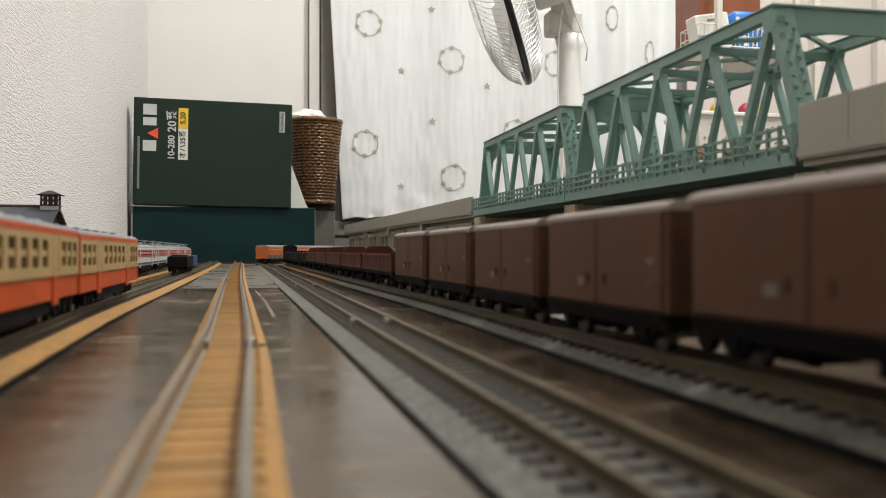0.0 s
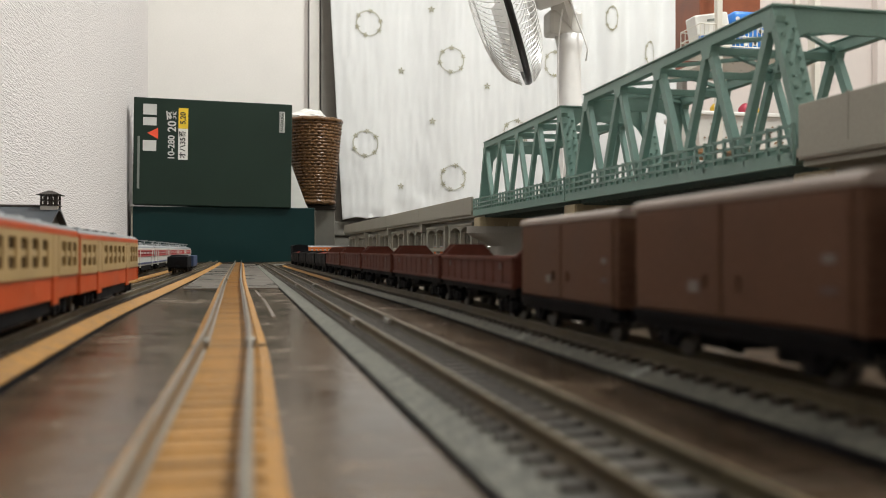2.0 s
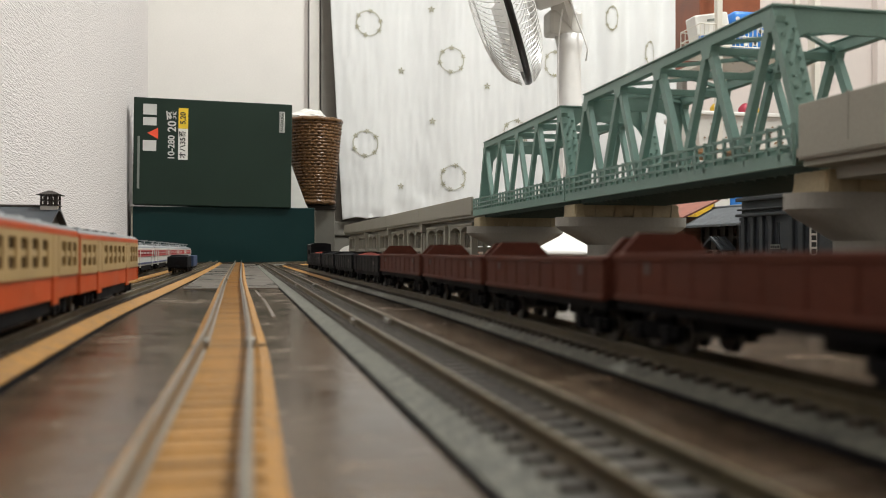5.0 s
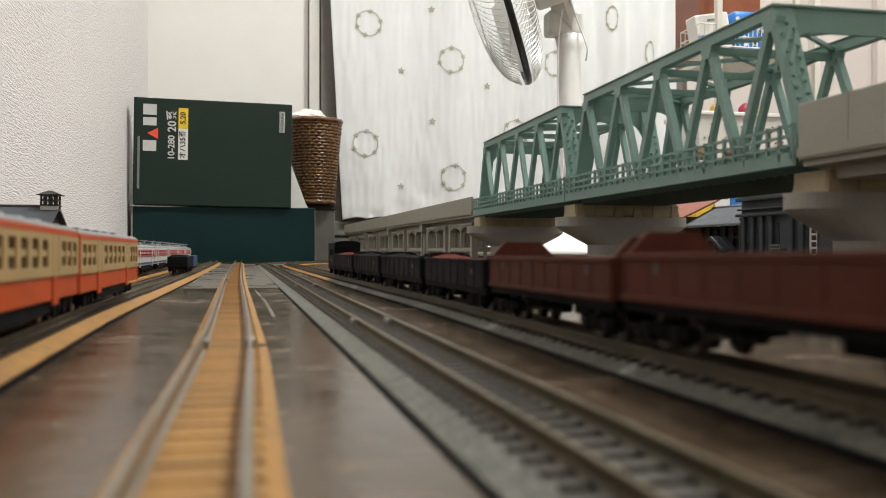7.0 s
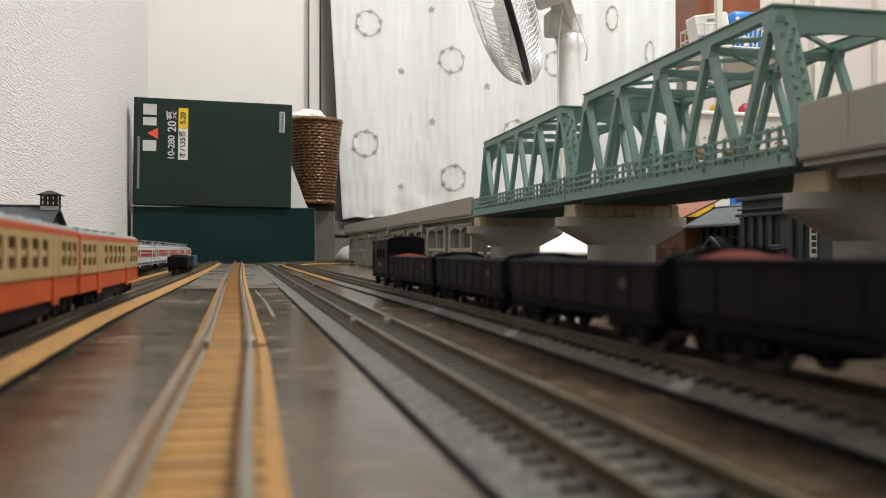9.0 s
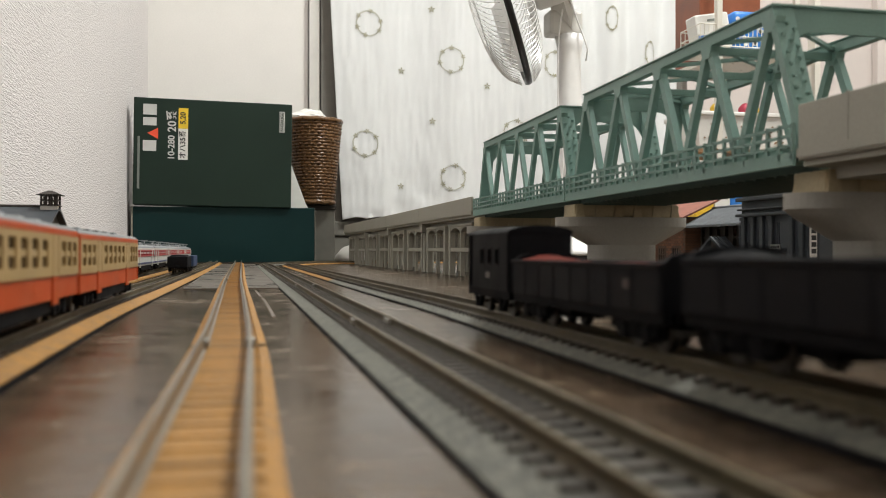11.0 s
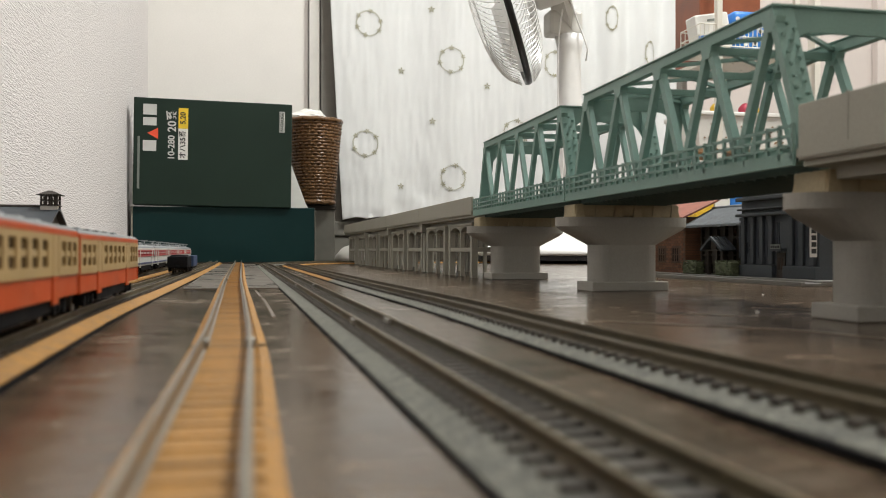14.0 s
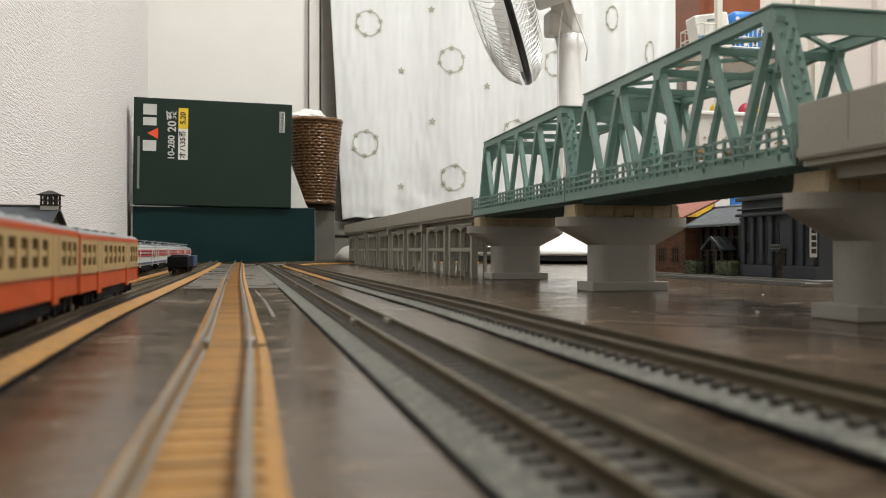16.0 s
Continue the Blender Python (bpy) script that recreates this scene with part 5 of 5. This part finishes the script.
bank = thing("bank_building", "slate blue model bank building with fluted pilasters", "model house", "model town houses", pose(0, 0, 0.0036))
F = 0.386
bm = B(); box(bm, F, F + 0.06, 0.521, 0.616, 0, 0.086, 0.0006)
part("wall", bm, M_BANK, bank)
for k in range(8):
    y = 0.526 + k * 0.0121
    if k == 3:
        continue
    bm = B(); box(bm, F - 0.0026, F, y - 0.0024, y + 0.0024, 0.0095, 0.0445, 0.0006)
    pil = part("pilaster", bm, M_BANK, bank)
    bm = B(); box(bm, F - 0.0032, F, y - 0.003, y + 0.003, 0.0432, 0.0458)
    part("capital", bm, M_BANK, pil)
bm = B(); box(bm, F - 0.004, F, 0.52, 0.557, 0, 0.0088, 0.0004); box(bm, F - 0.004, F, 0.57, 0.617, 0, 0.0088, 0.0004)
part("plinth", bm, M_BANK, bank)
bm = B(); box(bm, F - 0.005, F, 0.52, 0.617, 0.0462, 0.0486, 0.0006); box(bm, F - 0.0035, F, 0.52, 0.617, 0.0512, 0.0526, 0.0005); box(bm, F - 0.005, F, 0.52, 0.617, 0.0582, 0.0612, 0.0006)
part("cornice", bm, M_BANK, bank)
bm = B(); box(bm, F - 0.0008, F + 0.001, 0.5585, 0.5685, 0.0, 0.0185)
door = part("door", bm, M_TIMBER, bank)
bm = B(); box(bm, F - 0.0012, F - 0.0008, 0.5603, 0.563, 0.006, 0.015); box(bm, F - 0.0012, F - 0.0008, 0.564, 0.5667, 0.006, 0.015)
part("door_pane", bm, M_GLASS, door)
bm = B(); box(bm, F - 0.005, F, 0.557, 0.57, 0.0195, 0.0215, 0.0003)
part("canopy", bm, M_BANK, bank)
bm = B(); box(bm, F - 0.0056, F - 0.005, 0.5575, 0.5695, 0.0212, 0.0245)
sg = part("door_sign", bm, M_PRINTG, bank, "grey sign over the door")
bm = B()
for k in range(4):
    box(bm, F - 0.0059, F - 0.0056, 0.5588 + k * 0.0026, 0.5606 + k * 0.0026, 0.0219, 0.0237)
part("sign_bars", bm, M_INK, sg)
bm = B(); box(bm, F - 0.008, F - 0.0028, 0.5195, 0.5205, 0.0155, 0.0475)
vs = part("vertical_sign", bm, M_PLASTER, bank, "white upright sign with dark marks")
for k in range(6):
    bm = B(); box(bm, F - 0.0072, F - 0.0036, 0.5192, 0.5195, 0.018 + k * 0.0046, 0.0212 + k * 0.0046)
    part("sign_mark", bm, M_INK, vs)
for k in range(8):
    y = 0.532 + k * 0.0121
    if k == 2:
        continue
    bm = B(); box(bm, F - 0.0004, F + 0.0006, y - 0.0024, y + 0.0024, 0.014, 0.041)
    w = part("window", bm, M_BANKD, bank)
    bm = B(); box(bm, F - 0.0008, F - 0.0004, y - 0.0004, y + 0.0004, 0.014, 0.041); box(bm, F - 0.0008, F - 0.0004, y - 0.0024, y + 0.0024, 0.03, 0.0308)
    part("glazing_bar", bm, M_BANK, w)

inn = thing("timber_house", "dark timber model house with grey tiled roof", "model house", "model town houses", pose(0, 0, 0.0036))
bm = B(); box(bm, 0.4, 0.45, 0.62, 0.7, 0, 0.042)
part("wall", bm, M_TIMBER, inn)
for k in range(7):
    y = 0.6225 + k * 0.0125
    bm = B(); box(bm, 0.3975, 0.4, y - 0.0012, y + 0.0012, 0, 0.042)
    part("timber_post", bm, M_TIMBER, inn)
for k in range(5):
    bm = B(); box(bm, 0.398, 0.4005, 0.62, 0.7, 0.008 + k * 0.0075, 0.0092 + k * 0.0075)
    part("timber_rail", bm, M_TIMBER, inn)
tile_roof(inn, 0.384, 0.415, 0.614, 0.708, 0.0415, 0.0575)
porch = thing("tiled_gate", "small timber gate with a tiled gable roof", "gate", at=pose(0, 0, 0.0036))
for y in (0.64, 0.662):
    bm = B(); box(bm, 0.383, 0.3855, y - 0.0012, y + 0.0012, 0, 0.021)
    part("post", bm, M_TIMBER, porch)
for s in (-1, 1):
    bm = B()
    beam(bm, (0.386, 0.651, 0.0305), (0.386, 0.651 + s * 0.0165, 0.02), 0.014, 0.0014)
    rf = part("roof", bm, M_BANK, porch)
    for k in range(5):
        bm = B(); beam(bm, (0.3795 + k * 0.0032, 0.651, 0.0316), (0.3795 + k * 0.0032, 0.651 + s * 0.0165, 0.0211), 0.0011, 0.0009)
        part("tile_strip", bm, M_BANK, rf)
bm = B(); box(bm, 0.382, 0.39, 0.637, 0.665, 0.0195, 0.0208); prism(bm, [(0.382, 0.021), (0.3828, 0.021), (0.3828, 0.028), (0.382, 0.028)], 0.647, 0.655)
part("gable_beam", bm, M_TIMBER, porch)


def hedge(x, y0, y1, h):
    t = thing("hedge", "small clipped grey-green model hedge", "hedge", "model hedges", pose(0, 0, 0.0036))
    bm = B()
    rng = random.Random(int(y0 * 1000))
    for _ in range(900):
        c = Vector((x + rng.uniform(-0.005, 0.005), rng.uniform(y0, y1), rng.uniform(0, h) ** 1.0))
        r = rng.uniform(0.0006, 0.0012)
        d = Vector((rng.uniform(-1, 1), rng.uniform(-1, 1), rng.uniform(-1, 1))).normalized()
        e = d.orthogonal().normalized()
        g = d.cross(e)
        bm.faces.new([bm.verts.new(c + r * q) for q in (e, g * 0.7, -e, -g * 0.7)])
    tagged(part("leaves", bm, M_LEAF, t), kind="stuff")
    bm = B(); box(bm, x - 0.004, x + 0.004, y0 + 0.001, y1 - 0.001, 0, h - 0.0012, 0.001)
    part("core", bm, M_LEAF, t)


hedge(0.3785, 0.612, 0.637, 0.012)
hedge(0.3785, 0.666, 0.69, 0.0115)

brick = thing("brick_building", "orange-brown brick model warehouse with small-paned windows", "model house", "model town houses", pose(0, 0, 0.0036))
bm = B(); box(bm, 0.386, 0.45, 0.706, 0.79, 0, 0.05)
part("wall", bm, M_MORTAR, brick)
bm = B(); box(bm, -0.0004, 0.0004, -0.0024, 0.0024, -0.0009, 0.0009)
me_brick = mesh("brick", bm, M_BRICK)
wy = (0.722, 0.748, 0.774)
for r in range(22):
    for k in range(15):
        y = 0.709 + k * 0.0056 + (0.0028 if r % 2 else 0)
        z = 0.0012 + r * 0.0022
        if any(abs(y - c) < 0.0085 for c in wy) and 0.008 < z < 0.024:
            continue
        ob = new("brick", me_brick)
        ob.parent = brick
        ob.location = (0.3858, y, z)
for c in wy:
    bm = B(); box(bm, 0.3858, 0.3866, c - 0.006, c + 0.006, 0.0095, 0.0225)
    w = part("window", bm, M_GLASS, brick)
    for k in range(4):
        bm = B(); box(bm, 0.385, 0.3858, c - 0.006 + k * 0.004 - 0.0004, c - 0.006 + k * 0.004 + 0.0004, 0.0095, 0.0225)
        part("mullion", bm, M_MORTAR, w)
    for k in range(3):
        bm = B(); box(bm, 0.385, 0.3858, c - 0.006, c + 0.006, 0.0095 + k * 0.0062, 0.0103 + k * 0.0062)
        part("transom", bm, M_MORTAR, w)
tile_roof(brick, 0.382, 0.418, 0.702, 0.794, 0.0495, 0.066, m=M_REDROOF)
# its end wall towards the lane, courses of brick
for r in range(22):
    bm = B(); box(bm, 0.3862, 0.45, 0.7052, 0.706, 0.0004 + r * 0.0022, 0.0021 + r * 0.0022)
    part("brick_course", bm, M_BRICK, brick)

station = thing("station_building", "model station with slate roof and a small belvedere turret", "model house", at=pose(-0.1435, 0.555, 0.0))
bm = B(); box(bm, -0.05, 0.034, -0.02, 0.02, 0, 0.038)
part("wall", bm, M_TIMBER, station)
bm = B()
for s in (-1, 1):
    beam(bm, (-0.0, s * 0.0, 0.049), (0.0, s * 0.028, 0.0365), 0.092, 0.0014)
for v in bm.verts:
    v.co.x -= 0.007
roof = part("roof", bm, M_BANK, station)
bm = B(); tube(bm, [(-0.0535, 0, 0.0497), (0.0395, 0, 0.0497)], 0.0011, 8)
part("ridge", bm, M_TIMBER, roof)
bm = B()
a = [bm.verts.new((0.034, y, z)) for y, z in ((-0.024, 0.0365), (0.024, 0.0365), (0, 0.0485))]
b = [bm.verts.new((0.0355, y, z)) for y, z in ((-0.024, 0.0365), (0.024, 0.0365), (0, 0.0485))]
bm.faces.new(a); bm.faces.new(b[::-1])
for i in range(3):
    bm.faces.new((a[i], a[(i + 1) % 3], b[(i + 1) % 3], b[i]))
part("gable", bm, M_TIMBER, station)
TX = 0.034
bm = B(); box(bm, TX - 0.0058, TX + 0.0058, -0.0058, 0.0058, 0.0465, 0.0503)
turret = part("turret", bm, M_PLASTER, station, "pale turret base")
bm = B()
for dx in (-0.0052, -0.0018, 0.0018, 0.0052):
    for dy in (-0.0052, 0.0052):
        box(bm, TX + dx - 0.0007, TX + dx + 0.0007, dy - 0.0007, dy + 0.0007, 0.0503, 0.0578)
for z in (0.0503, 0.0536, 0.0572):
    for dy in (-0.0052, 0.0052):
        box(bm, TX - 0.0058, TX + 0.0058, dy - 0.0006, dy + 0.0006, z, z + 0.0009)
    for dx in (-0.0052, 0.0052):
        box(bm, TX + dx - 0.0006, TX + dx + 0.0006, -0.0052, 0.0052, z, z + 0.0009)
part("turret_frame", bm, M_TIMBER, turret)
bm = B(); box(bm, TX - 0.0068, TX + 0.0068, -0.0068, 0.0068, 0.0499, 0.0506)
frustum(bm, (TX - 0.0078, TX + 0.0078, -0.0078, 0.0078, 0.0582), (TX - 0.0014, TX + 0.0014, -0.0014, 0.0014, 0.0612)); box(bm, TX - 0.0082, TX + 0.0082, -0.0082, 0.0082, 0.0578, 0.0583)
part("turret_roof", bm, M_TIMBER, turret)
for ob in [turret] + list(turret.children):
    for v in ob.data.vertices:
        v.co = Vector((TX + (v.co.x - TX) * 0.82, v.co.y * 0.82, 0.0488 + (v.co.z - 0.0485) * 0.82))

# ---- the shelf rack and its clutter behind the bridge ----
rack = thing("shelf_rack", "ivory metal shelf rack against the wall", "shelf")
for x, y in ((0.832, 1.4), (1.03, 1.4), (0.89, 1.5), (1.06, 1.5)):
    bm = B(); box(bm, x - 0.0055, x + 0.0055, y - 0.005, y + 0.005, 0, 1.2, 0.001)
    part("upright", bm, M_IVORYWIRE, rack)
for z in (0.205, 0.385):
    bm = B(); box(bm, 0.793 if z > 0.3 else 0.78, 1.06, 1.395, 1.475 if z > 0.3 else 1.52, z - 0.008, z, 0.001)
    if z > 0.3:
        box(bm, 0.855, 1.06, 1.475, 1.64, z - 0.008, z)
    part("shelf", bm, M_IVORYWIRE if z > 0.3 else M_BROWNBOX, rack)
cab = thing("red_brown_cabinet", "red-brown wooden cabinet on the rack", "cabinet", at=pose(0.902, 1.58, 0.385))
bm = B(); box(bm, -0.033, 0.1, -0.05, 0.05, 0, 0.18, 0.003)
part("carcass", bm, M_SHELFRED, cab)
wb = thing("wire_basket", "white wire basket with household things", "basket", at=pose(0.868, 1.44, 0.385))
for z in (0.004, 0.022, 0.042):
    bm = B(); tube(bm, [(-0.072, -0.04, z), (0.085, -0.04, z), (0.085, 0.03, z), (-0.072, 0.03, z)], 0.0012, 5, True)
    part("wire", bm, M_IVORYWIRE, wb)
for k in range(19):
    x = -0.072 + k * 0.157 / 18
    for y in (-0.04, 0.03):
        bm = B(); tube(bm, [(x, y, 0.003), (x, y, 0.043)], 0.0009, 5)
        part("wire", bm, M_IVORYWIRE, wb)
pk = thing("white_packet", "white packet with grey and blue print", "packet", at=pose(0.848, 1.445, 0.3905, 0, -10, 0))
bm = B(); box(bm, -0.036, 0.032, -0.015, 0.02, 0.0, 0.066, 0.003)
part("carton", bm, M_WHITE, pk)
bm = B(); box(bm, -0.034, -0.014, -0.0156, -0.015, 0.006, 0.028)
part("print_block", bm, M_BLUEDOT, pk)
bm = B(); box(bm, -0.012, 0.01, -0.0156, -0.015, 0.052, 0.056)
part("print_bar", bm, M_PRINTG, pk)
bp = thing("blue_pouch", "bright blue pouch with white dots", "pouch", at=pose(0.915, 1.445, 0.3905))
bm = B(); box(bm, -0.036, 0.034, -0.018, 0.018, 0.0, 0.074, 0.01)
part("cloth", bm, M_BLUEDOT, bp, smooth=True)
rng = random.Random(3)
for k in range(16):
    x, z = rng.uniform(-0.029, 0.027), rng.uniform(0.01, 0.066)
    bm = B(); lathe(bm, [(0.0042, 0), (0.0042, 0.0006)], 12)
    for v in bm.verts:
        v.co = Vector((v.co.x + x, -0.0182 - v.co.z, v.co.y + z))
    part("dot", bm, M_WHITE, bp)
lace = thing("lace_box", "white cut-out lace pattern storage box", "box", at=pose(0.885, 1.45, 0.205))
bm = B(); frustum(bm, (-0.09, 0.088, -0.05, 0.06, 0.0), (-0.097, 0.094, -0.055, 0.065, 0.062))
part("tub", bm, M_WHITE, lace)
bm = B(); box(bm, -0.1, 0.097, -0.058, 0.068, 0.058, 0.066, 0.002)
part("rim", bm, M_WHITE, lace)
rng = random.Random(9)
for k in range(70):
    x, z = rng.uniform(-0.084, 0.082), rng.uniform(0.012, 0.052)
    r = rng.uniform(0.0016, 0.003)
    bm = B(); lathe(bm, [(r, 0), (r * 0.9, 0.0006)], 6)
    for v in bm.verts:
        v.co = Vector((v.co.x + x, -0.0505 - z * 0.081 - v.co.z, v.co.y * 0.7 + z))
    part("cut_out", bm, M_BROWNBOX, lace)
for x, z, r, m, nm, lb in ((0.905, 0.269, 0.013, M_PINK, "soft_toy", "crimson pink cloth ball in the lace box"), (0.925, 0.271, 0.009, M_YELLOW, "yellow_toy", "small yellow ball in the lace box"), (0.845, 0.271, 0.011, M_YELLOW, "yellow_toy", "small yellow ball in the lace box"), (0.86, 0.271, 0.009, M_INK, "dark_toy", "small dark ball in the lace box")):
    t = thing(nm, lb, "toy", at=pose(x, 1.43, z))
    bm = B(); bmesh.ops.create_icosphere(bm, subdivisions=3, radius=r)
    for v in bm.verts:
        v.co = v.co * (1 + 0.12 * noise.noise(v.co * 90)) + Vector((0, 0, r * 0.9))
    part("body", bm, m, t, smooth=True)
toy = thing("toy_box", "yellow, white and blue toy box on the floor", "box", at=pose(0.86, 1.38, 0))
bm = B(); box(bm, -0.085, -0.048, 0, 0.15, 0, 0.117, 0.004)
part("carton", bm, M_YELLOW, toy)
bm = B(); box(bm, -0.0175, 0.012, 0, 0.15, 0, 0.119, 0.003)
part("blue_end", bm, M_BLUEDOT, toy)
bm = B(); box(bm, -0.0475, -0.018, 0.0, 0.15, 0.0, 0.118)
part("white_panel", bm, M_WHITE, toy)
# door leaves added over the right wall to dim it
panel = tagged(new("door_1"), "closed pinkish beige sliding closet door added over the wall, weaker light in its colour", "door", "", "structure")
bm = B(); box(bm, 1.14, 1.72, YW - 0.03, YW - 0.004, 0.01, 2.0, 0.002)
part("leaf", bm, M_DOOR, panel)
bm = B(); box(bm, 1.7, 2.3, YW - 0.055, YW - 0.032, 0.01, 2.0, 0.002)
part("leaf", bm, M_DOOR, panel)
post = tagged(new("trim_post"), "slim ivory corner strip on the wall", "trim", "", "structure")
bm = B(); box(bm, 1.5, 1.525, YW - 0.05, YW - 0.031, 0, 2.0)
part("strip", bm, M_IVORYWIRE, post)

# ---- small things on the floor ----
cloth2 = thing("white_cloth", "crumpled white cloth on the floor below the curtain", "cloth", at=pose(0.245, 1.93, 0))
bm = B(); bmesh.ops.create_icosphere(bm, subdivisions=3, radius=0.04)
for v in bm.verts:
    c = v.co * (1 + 0.2 * noise.noise(v.co * 30))
    v.co = Vector((c.x, c.y, max(0, c.z * 0.85)))
part("cloth", bm, M_WHITE, cloth2, smooth=True)
for x, y, r in CRUMBS:
    t = thing("crumb", "tiny white crumb on the floor", "crumb", "crumbs on the floor", pose(x, y, 0))
    bm = B(); bmesh.ops.create_icosphere(bm, subdivisions=1, radius=r)
    for v in bm.verts:
        v.co = Vector((v.co.x * 1.4, v.co.y, max(0, v.co.z + r * 0.6))) * (1 + 0.3 * noise.noise(v.co * 900))
    part("body", bm, M_CRUMB, t)


def ride(s):
    """The wagons ride a little higher where the track lies on a slight hump."""
    return float(np.interp(s, [0.0, 0.08, 0.12, 0.17, 0.24], [0.0017, 0.0011, 0.0008, 0.0003, 0.0]))


def motions():
    for ob, off in zip(freight, offsets):
        rows = []
        for k in range(65):
            t = k * 0.25
            lead = float(np.interp(t, [a for a, _ in FREIGHT_RUN], [b for _, b in FREIGHT_RUN]))
            rows.append((t, line_2.pose_at(lead + off, 0.02, CAR_Z + ride(lead + off))))
        walk(ob, rows)
    for i, ob in enumerate(orange):
        rows = []
        for k in range(65):
            t = k * 0.25
            tail = float(np.interp(t, [a for a, _ in ORANGE_RUN], [b for _, b in ORANGE_RUN]))
            rows.append((t, line_1.pose_at(tail + 0.07 + i * 0.142, 0.045, CAR_Z)))
        walk(ob, rows)


motions()
